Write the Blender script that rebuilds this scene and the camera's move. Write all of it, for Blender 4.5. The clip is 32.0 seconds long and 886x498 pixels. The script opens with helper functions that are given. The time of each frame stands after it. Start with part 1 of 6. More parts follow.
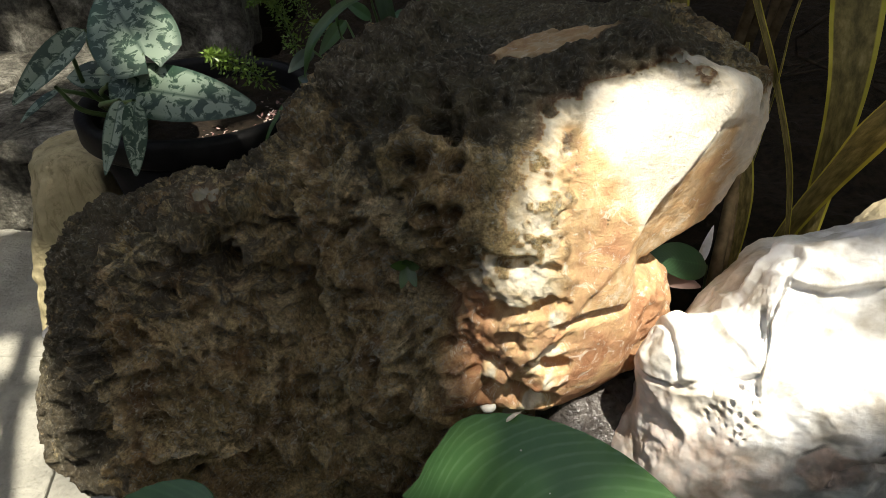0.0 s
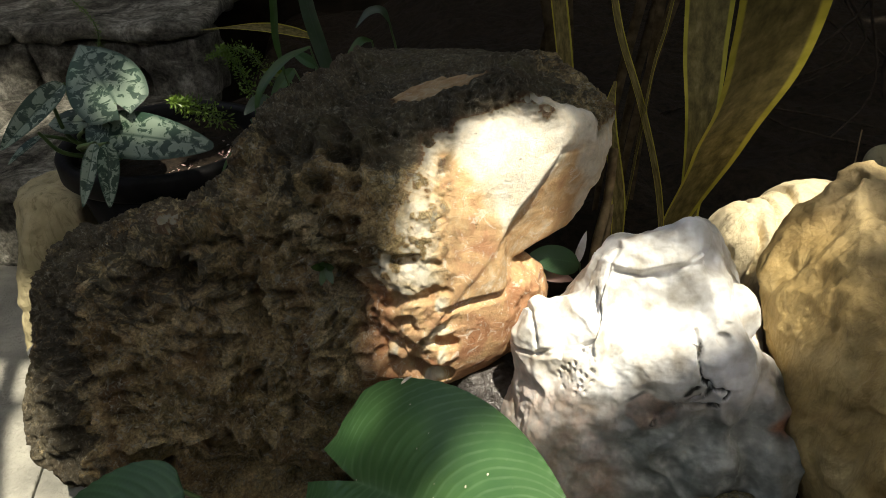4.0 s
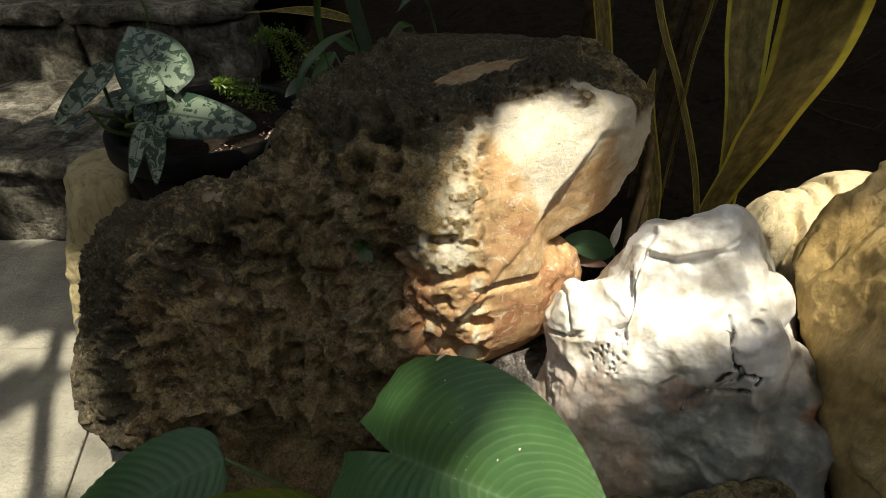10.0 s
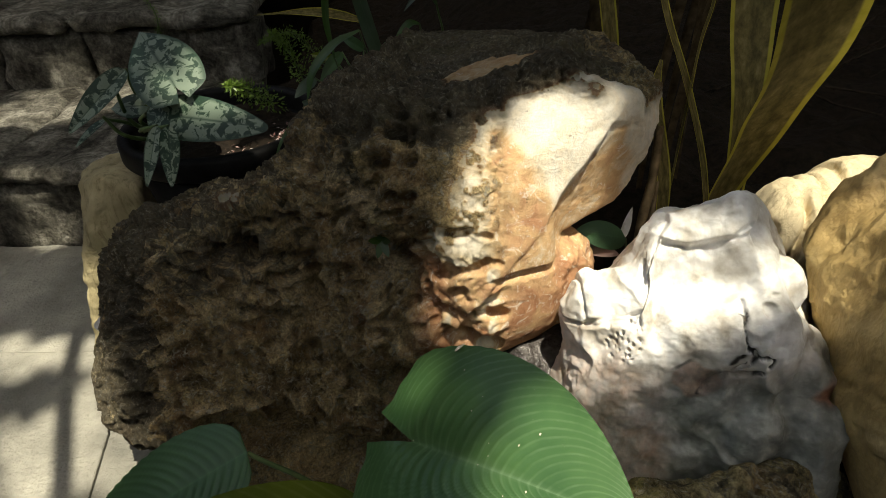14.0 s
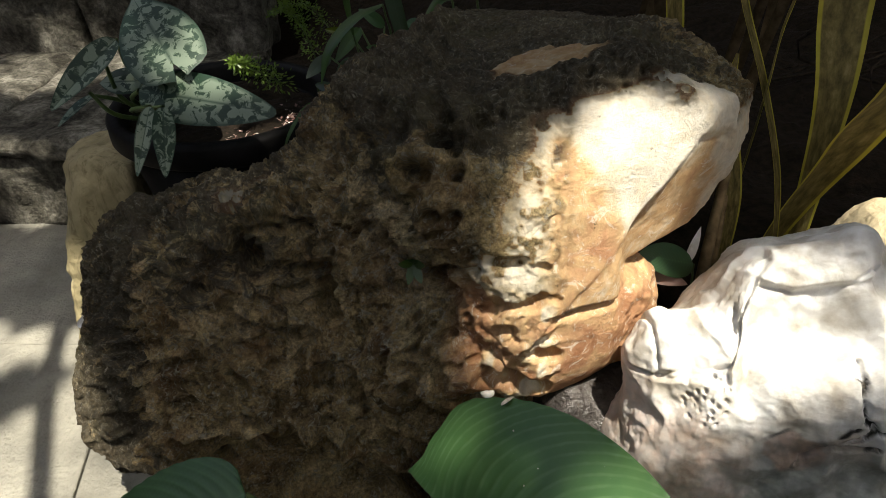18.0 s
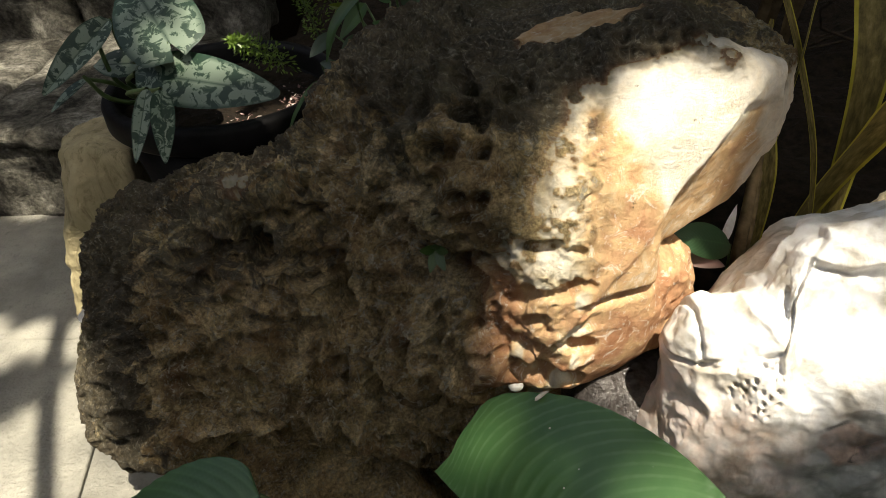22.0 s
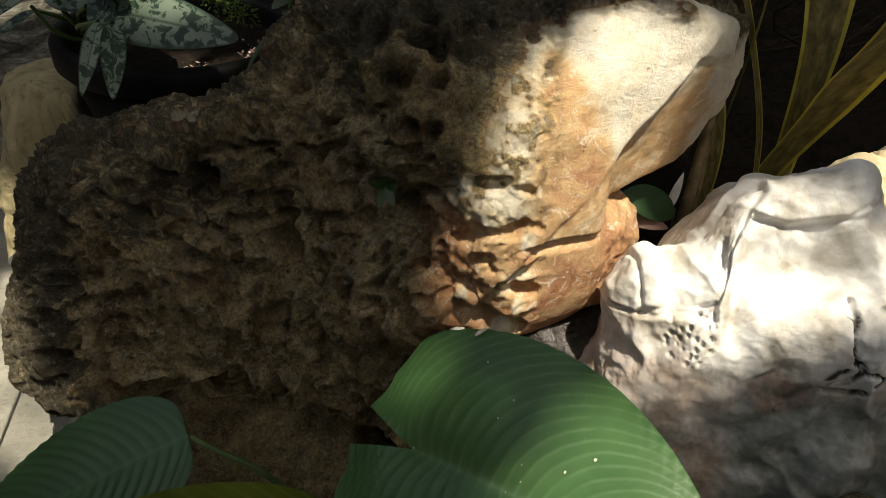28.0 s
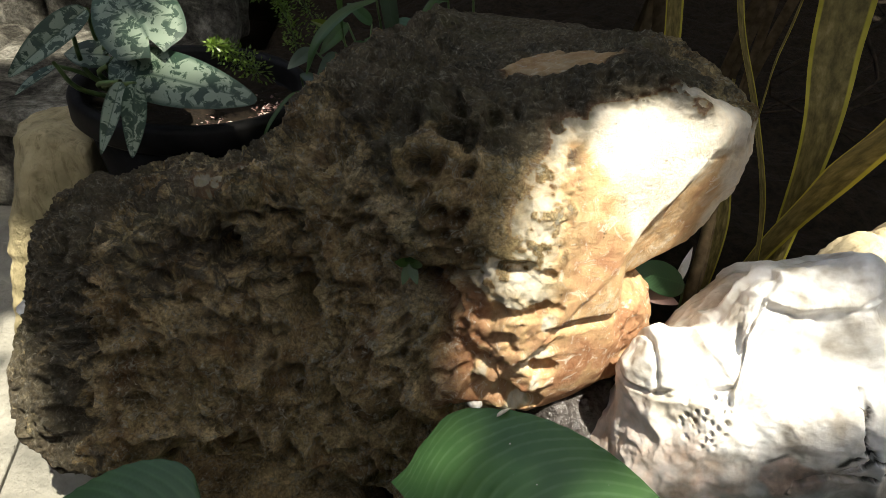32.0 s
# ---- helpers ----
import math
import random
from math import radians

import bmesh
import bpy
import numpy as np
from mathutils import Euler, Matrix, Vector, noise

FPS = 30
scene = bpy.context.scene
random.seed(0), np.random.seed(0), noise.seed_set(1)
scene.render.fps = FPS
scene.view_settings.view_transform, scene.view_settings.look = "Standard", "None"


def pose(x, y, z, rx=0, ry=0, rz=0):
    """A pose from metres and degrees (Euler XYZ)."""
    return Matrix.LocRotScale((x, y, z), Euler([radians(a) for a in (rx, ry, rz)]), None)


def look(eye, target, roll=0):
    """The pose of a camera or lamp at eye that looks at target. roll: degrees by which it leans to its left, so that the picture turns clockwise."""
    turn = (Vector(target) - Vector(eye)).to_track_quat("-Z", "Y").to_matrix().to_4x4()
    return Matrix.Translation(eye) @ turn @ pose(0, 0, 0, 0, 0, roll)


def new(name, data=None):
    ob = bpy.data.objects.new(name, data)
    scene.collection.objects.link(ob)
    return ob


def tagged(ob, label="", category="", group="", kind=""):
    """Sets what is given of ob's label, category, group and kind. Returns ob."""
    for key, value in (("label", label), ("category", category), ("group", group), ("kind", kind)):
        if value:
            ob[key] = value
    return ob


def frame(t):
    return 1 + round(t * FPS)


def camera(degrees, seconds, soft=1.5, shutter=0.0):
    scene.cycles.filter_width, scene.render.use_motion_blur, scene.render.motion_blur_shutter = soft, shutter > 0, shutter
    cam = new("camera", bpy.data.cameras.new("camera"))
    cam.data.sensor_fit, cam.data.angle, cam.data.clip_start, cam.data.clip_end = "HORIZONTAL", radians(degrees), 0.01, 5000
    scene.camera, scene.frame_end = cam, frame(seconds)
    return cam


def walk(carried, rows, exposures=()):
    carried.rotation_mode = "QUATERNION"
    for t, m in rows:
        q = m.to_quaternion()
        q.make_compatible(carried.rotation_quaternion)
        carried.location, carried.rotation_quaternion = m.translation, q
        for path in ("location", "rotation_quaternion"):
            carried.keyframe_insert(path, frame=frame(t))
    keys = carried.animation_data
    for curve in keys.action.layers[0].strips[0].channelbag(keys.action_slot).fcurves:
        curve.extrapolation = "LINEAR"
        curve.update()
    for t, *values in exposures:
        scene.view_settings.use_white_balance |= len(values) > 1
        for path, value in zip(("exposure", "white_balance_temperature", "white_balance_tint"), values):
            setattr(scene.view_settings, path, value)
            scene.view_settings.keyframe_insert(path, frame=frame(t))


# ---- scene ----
cam = camera(66.8, 32.0, 0.75)
METRES, EYE, TILT, LEAN, TURN = 1.6, 0.93, -35.0, 0.0, 0.0
ROWS = [
    (0.0, 0.0, 0.0, 0.0, 0.0, 0.0, 0.0),
    (0.5, -0.0011, 0.0038, -0.004, -0.32, -0.0, -0.49),
    (1.0, -0.0055, -0.0094, 0.0054, 0.16, 0.49, 0.69),
    (1.5, -0.0013, -0.0302, 0.0093, 0.15, 1.38, 1.05),
    (2.0, 0.0125, -0.0621, -0.0029, -0.03, 2.11, 1.17),
    (2.5, 0.0352, -0.0805, -0.017, -0.79, 2.03, 2.39),
    (4.5, 0.0579, -0.0932, -0.0202, -1.72, 2.8, 1.63),
    (5.0, 0.0749, -0.0926, -0.0343, -2.33, 2.07, 1.76),
    (5.5, 0.0801, -0.1202, -0.0527, -1.26, 2.44, 1.98),
    (6.0, 0.108, -0.1632, -0.104, -1.66, 3.08, -0.4),
    (6.5, 0.1323, -0.1832, -0.1485, -3.19, 2.47, -4.02),
    (7.0, 0.1254, -0.1863, -0.1586, -1.68, 1.99, -5.65),
    (7.5, 0.1211, -0.1717, -0.1307, -1.58, 1.8, -2.98),
    (8.0, 0.1123, -0.1565, -0.1003, -1.4, 1.42, -2.14),
    (8.5, 0.0923, -0.1355, -0.0709, -1.15, 1.42, -2.92),
    (9.0, 0.0735, -0.1048, -0.0431, -1.9, 1.08, -2.15),
    (9.5, 0.0499, -0.0951, -0.0228, -0.28, 1.3, -0.54),
    (10.0, 0.0429, -0.1011, -0.024, 1.17, 1.63, 0.37),
    (10.5, 0.0442, -0.1059, -0.0247, 1.33, 1.63, 1.35),
    (11.0, 0.0404, -0.1085, -0.0276, 1.59, 1.54, 1.44),
    (11.5, 0.0379, -0.1075, -0.0275, 1.51, 1.34, 1.43),
    (12.0, 0.037, -0.109, -0.0273, 1.78, 1.37, 1.61),
    (12.5, 0.0369, -0.1112, -0.0276, 1.99, 1.49, 1.64),
    (13.0, 0.0369, -0.1113, -0.0277, 1.99, 1.63, 1.64),
    (13.5, 0.0362, -0.1096, -0.0277, 1.7, 1.47, 1.6),
    (15.5, 0.039, -0.1113, -0.0253, 2.0, 1.46, 2.22),
    (16.0, 0.0372, -0.1094, -0.0266, 1.97, 1.18, 2.0),
    (16.5, 0.0364, -0.1055, -0.0299, 1.46, 1.06, 1.46),
    (17.0, 0.0346, -0.0901, -0.026, 0.78, 0.46, 0.78),
    (17.5, 0.0226, -0.0613, -0.0158, 0.72, -0.14, -0.7),
    (18.0, 0.0077, -0.0352, 0.0045, 1.42, -0.67, -0.22),
    (18.5, 0.0018, -0.0159, 0.0054, 1.39, -1.98, 0.61),
    (19.0, -0.0107, -0.0022, 0.0052, 1.55, -2.73, 0.96),
    (19.5, -0.0112, -0.0075, 0.0038, 1.84, -2.33, 1.1),
    (20.0, -0.0069, -0.0122, 0.0073, 1.98, -2.03, 1.67),
    (20.5, -0.0074, -0.0137, 0.0066, 1.93, -1.84, 1.61),
    (21.0, -0.0054, -0.0109, 0.0072, 1.59, -1.93, 1.52),
    (21.5, -0.0049, -0.0103, 0.0066, 1.5, -1.98, 1.3),
    (22.0, -0.0056, -0.0084, 0.0042, 1.43, -1.98, 0.82),
    (22.5, -0.0055, -0.0067, 0.0027, 1.4, -1.86, 0.44),
    (23.0, -0.0182, -0.0, 0.0019, 1.66, -1.38, -1.31),
    (23.5, -0.0385, 0.01, -0.007, 1.72, -1.24, -3.38),
    (24.0, -0.0254, 0.0076, -0.0009, 1.22, -0.93, -2.07),
    (24.5, -0.0152, 0.001, -0.0102, 0.58, -1.53, -1.49),
    (25.0, 0.0018, -0.0055, -0.0198, -0.41, -1.71, -1.06),
    (25.5, 0.0231, -0.0149, -0.0289, -1.97, -1.89, -0.82),
    (27.5, 0.028, -0.0296, -0.0401, -3.55, -2.01, -1.55),
    (28.0, -0.0021, -0.008, -0.0288, -2.38, -1.93, -2.96),
    (28.5, -0.0216, -0.0006, -0.0169, -2.28, -0.69, -4.62),
    (29.0, -0.0327, 0.0125, -0.0075, -3.14, -0.54, -5.22),
    (29.5, -0.0468, 0.0198, -0.0102, -2.75, -0.94, -5.56),
    (30.0, -0.0539, 0.0159, -0.0093, -2.26, -0.69, -5.84),
    (30.5, -0.0529, 0.0062, -0.0061, -2.58, -0.04, -5.91),
    (31.0, -0.0427, 0.0001, -0.008, -2.92, 0.04, -5.39),
    (31.5, -0.0263, -0.0116, -0.0067, -3.18, 0.48, -4.33),
    (32.0, -0.0222, -0.0169, -0.0053, -3.35, 0.88, -4.16),
]
EXPOSURES = [(0.0, 1.15, 6800, 7), (2.5, 1.05, 6800, 6), (4.5, 0.7, 7100, 6), (5.0, 0.55, 7200, 6), (6.0, 0.6, 7600, 10), (7.0, 1.6, 7000, -2), (8.0, 1.25, 8600, 2), (9.0, 0.68, 8300, 4), (10.0, 0.64, 7400, 5), (11.0, 0.65, 7200, 5), (13.0, 0.65, 7200, 5), (16.5, 0.75, 7200, 6), (18.0, 0.85, 6900, 8), (20.0, 1.0, 7000, 8), (22.0, 1.0, 7100, 8), (24.0, 1.25, 6500, 3), (25.0, 1.05, 6800, 4), (28.0, 0.5, 7300, 7), (30.0, 1.45, 6500, 5), (32.0, 1.2, 6900, 7)]
walk(cam, [(t, pose(0, 0, EYE, TILT, LEAN, TURN) @ pose(METRES * x, METRES * y, METRES * z, 90 + pitch, roll, yaw)) for t, x, y, z, yaw, pitch, roll in ROWS], EXPOSURES)

# ---- light: high sun through a leafy canopy, soft sky ----
SUN = Vector((0.15, -0.32, 0.935)).normalized()
world = bpy.data.worlds.new("sky")
scene.world = world
world.use_nodes = True
wn = world.node_tree.nodes
sky = wn.new("ShaderNodeTexSky")
sky.sky_type, sky.sun_disc = "NISHITA", False
sky.air_density, sky.dust_density, sky.ozone_density = 1.0, 5.0, 0.2
sky.sun_elevation, sky.sun_rotation = math.asin(SUN.z), math.atan2(SUN.x, SUN.y)
wn["Background"].inputs["Strength"].default_value = 0.13
world.node_tree.links.new(sky.outputs["Color"], wn["Background"].inputs["Color"])
lamp = bpy.data.lights.new("sun", "SUN")
lamp.energy, lamp.angle, lamp.color = 5.0, radians(0.53), (1.0, 0.95, 0.86)
sun = new("sun", lamp)
sun.matrix_world = look(SUN * 6, (0, 0, 0))

# ---- noise and sculpting helpers ----
U = np.uint32


def hash3(ix, iy, iz, seed):
    h = ix.astype(U) * U(374761393) + iy.astype(U) * U(668265263) + iz.astype(U) * U(2147483647 - 60) + U((seed * 7919 + 13) % 4294967296)
    h = (h ^ (h >> U(13))) * U(1274126177)
    h = (h ^ (h >> U(16))) * U(2246822519)
    return (h ^ (h >> U(15))).astype(np.float32) / np.float32(4294967295.0)


def vnoise(p, freq, seed=0):
    """Smooth noise, -1 to 1."""
    q = p * np.float32(freq)
    i = np.floor(q)
    f = (q - i).astype(np.float32)
    i = i.astype(np.int64)
    f = f * f * (3 - 2 * f)
    out = 0
    for a in (0, 1):
        for b in (0, 1):
            for c in (0, 1):
                w = (f[:, 0] if a else 1 - f[:, 0]) * (f[:, 1] if b else 1 - f[:, 1]) * (f[:, 2] if c else 1 - f[:, 2])
                out = out + w * hash3(i[:, 0] + a, i[:, 1] + b, i[:, 2] + c, seed)
    return out * 2 - 1


def fbm(p, freq, octaves=3, seed=0):
    return sum(vnoise(p, freq * 2.03**k, seed + k) * 0.5**k for k in range(octaves))


def worley(p, freq, seed=0):
    """Distance to the nearest and second nearest scattered point, in cells, and that point's random value."""
    q = p * np.float32(freq)
    i = np.floor(q).astype(np.int64)
    one = np.full(len(p), 9.0, np.float32)
    two, pick = one.copy(), np.zeros(len(p), np.float32)
    for a in (-1, 0, 1):
        for b in (-1, 0, 1):
            for c in (-1, 0, 1):
                x, y, z = i[:, 0] + a, i[:, 1] + b, i[:, 2] + c
                r = hash3(x, y, z, seed)
                d = np.sqrt((x + 0.1 + 0.8 * r - q[:, 0]) ** 2 + (y + 0.1 + 0.8 * hash3(x, y, z, seed + 1) - q[:, 1]) ** 2 + (z + 0.1 + 0.8 * hash3(x, y, z, seed + 2) - q[:, 2]) ** 2).astype(np.float32)
                near = d < one
                two = np.where(near, one, np.minimum(two, d))
                pick = np.where(near, r, pick)
                one = np.where(near, d, one)
    return one, two, pick


def ss(a, b, x):
    t = np.clip((x - a) / (b - a), 0, 1)
    return t * t * (3 - 2 * t)


def smax(a, b, k):
    h = np.maximum(k - np.abs(a - b), 0) / k
    return np.maximum(a, b) + h * h * k * 0.25


def smin(a, b, k):
    return -smax(-a, -b, k)


def cut_block(p, planes, k):
    """A block bounded by planes (outward normal and offset), its arrises rounded by k."""
    d = None
    for nx, ny, nz, off in planes:
        e = p[:, 0] * nx + p[:, 1] * ny + p[:, 2] * nz - off
        d = e if d is None else smax(d, e, k)
    return d


def blob(p, at, radii, turn=(0, 0, 0)):
    r = np.array(Euler([radians(a) for a in turn]).to_matrix(), np.float32)
    q = ((p - np.array(at, np.float32)) @ r) / np.array(radii, np.float32)
    k0 = np.sqrt((q * q).sum(1)) + 1e-6
    q2 = q / np.array(radii, np.float32)
    return k0 * (k0 - 1) / (np.sqrt((q2 * q2).sum(1)) + 1e-6)


def bar(p, a, b, ra, rb):
    """A tapered round bar from a to b."""
    a, b = np.array(a, np.float32), np.array(b, np.float32)
    t = np.clip((p - a) @ (b - a) / ((b - a) @ (b - a)), 0, 1)
    return np.sqrt(((p - a - t[:, None] * (b - a)) ** 2).sum(1)) - (ra + (rb - ra) * t)


def grooves(p, d, runs, k=0.004):
    """Cuts grooves along runs of points; each run ends with its radius."""
    lo, hi = p.min(0) - 0.05, p.max(0) + 0.05
    for *knots, radius in runs:
        if all(((np.array(q) < lo) | (np.array(q) > hi)).any() for q in knots):
            continue
        for a, b in zip(knots, knots[1:]):
            d = smax(d, -bar(p, a, b, radius, radius), k)
    return d


def near_run(p, knots):
    """Distance to a run of points."""
    return np.min([bar(p, a, b, 0, 0) for a, b in zip(knots, knots[1:])], axis=0)


def onto(p, d, solid, e=0.002):
    """Points brought onto the skin of a solid along its slope."""
    g = np.stack([solid(p + np.array(a, np.float32) * e) - d for a in ((1, 0, 0), (0, 1, 0), (0, 0, 1))], 1) / e
    return p - g * (d / np.maximum((g * g).sum(1), 0.3))[:, None]


def skin(v, lo, h):
    """Surface of a sampled solid: vertices and quads."""
    s = v < 0
    n = sum(s[a : a + v.shape[0] - 1, b : b + v.shape[1] - 1, c : c + v.shape[2] - 1].astype(np.int8) for a in (0, 1) for b in (0, 1) for c in (0, 1))
    active = (n > 0) & (n < 8)
    index = np.full(active.shape, -1, np.int64)
    index[active] = np.arange(active.sum())
    cell = np.argwhere(active)
    corner = {(a, b, c): v[cell[:, 0] + a, cell[:, 1] + b, cell[:, 2] + c] for a in (0, 1) for b in (0, 1) for c in (0, 1)}
    total, count = np.zeros((len(cell), 3), np.float32), np.zeros(len(cell), np.float32)
    for a in corner:
        for axis in range(3):
            if a[axis]:
                continue
            b = tuple(1 if m == axis else a[m] for m in range(3))
            va, vb = corner[a], corner[b]
            cross = (va < 0) != (vb < 0)
            t = np.where(cross, va / np.where(cross, va - vb, 1), 0)
            place = np.tile(np.array(a, np.float32), (len(cell), 1))
            place[:, axis] += t
            total += place * cross[:, None]
            count += cross
    verts = np.array(lo) + h * (cell + total / count[:, None])
    quads = []
    for axis in range(3):
        o = [m for m in range(3) if m != axis]
        sl = [slice(1, -1)] * 3
        s0, s1 = list(sl), list(sl)
        s0[axis], s1[axis] = slice(0, -1), slice(1, None)
        m = s[tuple(s0)] != s[tuple(s1)]
        e = np.argwhere(m)
        inside = s[tuple(s0)][m]
        e[:, o[0]] += 1
        e[:, o[1]] += 1
        ring = []
        for da, db in ((-1, -1), (0, -1), (0, 0), (-1, 0)):
            f = e.copy()
            f[:, o[0]] += da
            f[:, o[1]] += db
            ring.append(index[f[:, 0], f[:, 1], f[:, 2]])
        q = np.stack(ring, 1)
        flip = inside if axis != 1 else ~inside
        q = np.where(flip[:, None], q, q[:, ::-1])
        quads.append(q[(q >= 0).all(1)])
    return verts, np.concatenate(quads)


def mesh_from(name, verts, faces, smooth=True):
    """A mesh from vertex and face arrays, all faces with the same number of corners."""
    me = bpy.data.meshes.new(name)
    n, k = len(faces), faces.shape[1]
    me.vertices.add(len(verts))
    me.vertices.foreach_set("co", np.asarray(verts, np.float32).ravel())
    me.loops.add(n * k)
    me.loops.foreach_set("vertex_index", np.asarray(faces, np.int32).ravel())
    me.polygons.add(n)
    me.polygons.foreach_set("loop_start", np.arange(0, n * k, k, dtype=np.int32))
    me.polygons.foreach_set("use_smooth", np.full(n, smooth))
    me.update(calc_edges=True)
    me.validate()
    return me


def boulder(name, solid, detail, lo, hi, h, material, band=0.035, tone=None):
    """One stone: a solid (coarse form), its detail (fine relief, added near the skin) and tone (masks for the material)."""
    lo = np.array(lo, np.float32)
    size = np.ceil((np.array(hi) - lo) / h).astype(int) + 1
    v = np.empty(size, np.float32)
    gy, gz = np.meshgrid(lo[1] + h * np.arange(size[1]), lo[2] + h * np.arange(size[2]), indexing="ij")
    step = max(1, int(400000 / (size[1] * size[2])))
    for i in range(0, size[0], step):
        xs = lo[0] + h * np.arange(i, min(size[0], i + step))
        p = np.empty((len(xs), size[1], size[2], 3), np.float32)
        p[..., 0], p[..., 1], p[..., 2] = xs[:, None, None], gy, gz
        p = p.reshape(-1, 3)
        d = solid(p)
        near = (d > -band) & (d < 0.5 * band)
        if near.any():
            d[near] = detail(p[near], d[near])
        v[i : i + len(xs)] = d.reshape(len(xs), size[1], size[2])
    verts, quads = skin(v, lo, h)
    base = np.array(((lo[0] + hi[0]) / 2, (lo[1] + hi[1]) / 2, verts[:, 2].min()))
    me = mesh_from(name, verts - base, quads)
    if tone is not None:
        layer = me.color_attributes.new("tone", "FLOAT_COLOR", "POINT")
        rgba = np.ones((len(verts), 4), np.float32)
        rgba[:, :3] = tone(verts.astype(np.float32))
        layer.data.foreach_set("color", rgba.ravel())
    me.materials.append(material)
    ob = new(name, me)
    ob.location = base
    return ob


def split_quads(verts, quads):
    """Each quad parted into four."""
    n = len(verts)
    ends = np.sort(np.concatenate([quads[:, [k, (k + 1) % 4]] for k in range(4)]), axis=1)
    code, back = np.unique(ends[:, 0].astype(np.int64) * n + ends[:, 1], return_inverse=True)
    mids = (verts[code // n] + verts[code % n]) / 2
    m = n + back.reshape(4, -1).T
    c = n + len(code) + np.arange(len(quads))
    parted = [np.stack([quads[:, k], m[:, k], c, m[:, k - 1]], 1) for k in range(4)]
    return np.concatenate([verts, mids, verts[quads].mean(1)]).astype(np.float32), np.concatenate(parted)


def slope(p, solid, e=0.0015):
    """The outward direction of a solid's skin."""
    g = np.stack([solid(p + np.array(a, np.float32) * e) - solid(p - np.array(a, np.float32) * e) for a in ((1, 0, 0), (0, 1, 0), (0, 0, 1))], 1)
    return g / np.maximum(np.sqrt((g * g).sum(1)), 1e-9)[:, None]


def carved(name, solid, relief, lo, hi, h, material, tone):
    """One stone: its skin at half of h, sunk by the relief along the slope; tone gives the material's masks."""
    lo = np.array(lo, np.float32)
    block = 16
    size = np.ceil((np.array(hi) - lo) / h / block).astype(int) * block
    v = np.empty(size, np.float32)
    grid = np.stack(np.meshgrid(*[h * np.arange(block)] * 3, indexing="ij"), -1).reshape(-1, 3).astype(np.float32)
    corner = np.stack(np.meshgrid(*[np.arange(0, k, block) for k in size], indexing="ij"), -1).reshape(-1, 3)
    far = solid((lo + h * (corner + block / 2)).astype(np.float32))
    for (i, j, k), d in zip(corner, far):
        if abs(d) > 1.1 * h * block:
            v[i : i + block, j : j + block, k : k + block] = d
        else:
            v[i : i + block, j : j + block, k : k + block] = solid(lo + h * np.array((i, j, k), np.float32) + grid).reshape(block, block, block)
    verts, quads = split_quads(*skin(v, lo, h))
    verts = onto(verts, solid(verts), solid)
    verts = verts - relief(verts)[:, None] * slope(verts, solid)
    base = np.array(((lo[0] + hi[0]) / 2, (lo[1] + hi[1]) / 2, verts[:, 2].min()))
    me = mesh_from(name, verts - base, quads)
    layer = me.color_attributes.new("tone", "FLOAT_COLOR", "POINT")
    rgba = np.ones((len(verts), 4), np.float32)
    rgba[:, :3] = tone(verts.astype(np.float32))
    layer.data.foreach_set("color", rgba.ravel())
    me.materials.append(material)
    ob = new(name, me)
    ob.location = base
    return ob


def hollow(p, runs):
    """Depth of rounded hollows along runs of points; each run ends with its radius."""
    out = np.zeros(len(p), np.float32)
    for *knots, radius in runs:
        near = (np.abs(p - np.mean(knots, axis=0).astype(np.float32)).max(1) < 0.12 + radius)
        t = near_run(p[near], knots)
        out[near] = np.maximum(out[near], np.sqrt(np.maximum(radius * radius - t * t, 0)))
    return out


def laid(runs, solid):
    """Runs of points brought onto the skin of a solid."""
    out = []
    for *knots, radius in runs:
        k = np.array(knots, np.float32)
        for _ in range(3):
            k = onto(k, solid(k), solid)
        out.append((*[tuple(q) for q in k], radius))
    return out


def part(name, bm, material, parent=None, label="", smooth=True):
    """Links a bmesh, or a ready mesh, as one object, under a thing where one is given."""
    if isinstance(bm, bmesh.types.BMesh):
        me = bpy.data.meshes.new(name)
        bm.to_mesh(me)
        bm.free()
        if smooth:
            me.polygons.foreach_set("use_smooth", np.full(len(me.polygons), True))
    else:
        me = bm
    me.materials.append(material)
    ob = new(name, me)
    if parent is not None:
        ob.parent = parent
        ob.matrix_parent_inverse = parent.matrix_world.inverted()
    if label:
        ob["label"] = label
    return ob


def thing(name, at=(0, 0, 0)):
    ob = new(name)
    ob.location, ob.empty_display_size = at, 0.05
    ob.matrix_world = Matrix.Translation(at)
    return ob


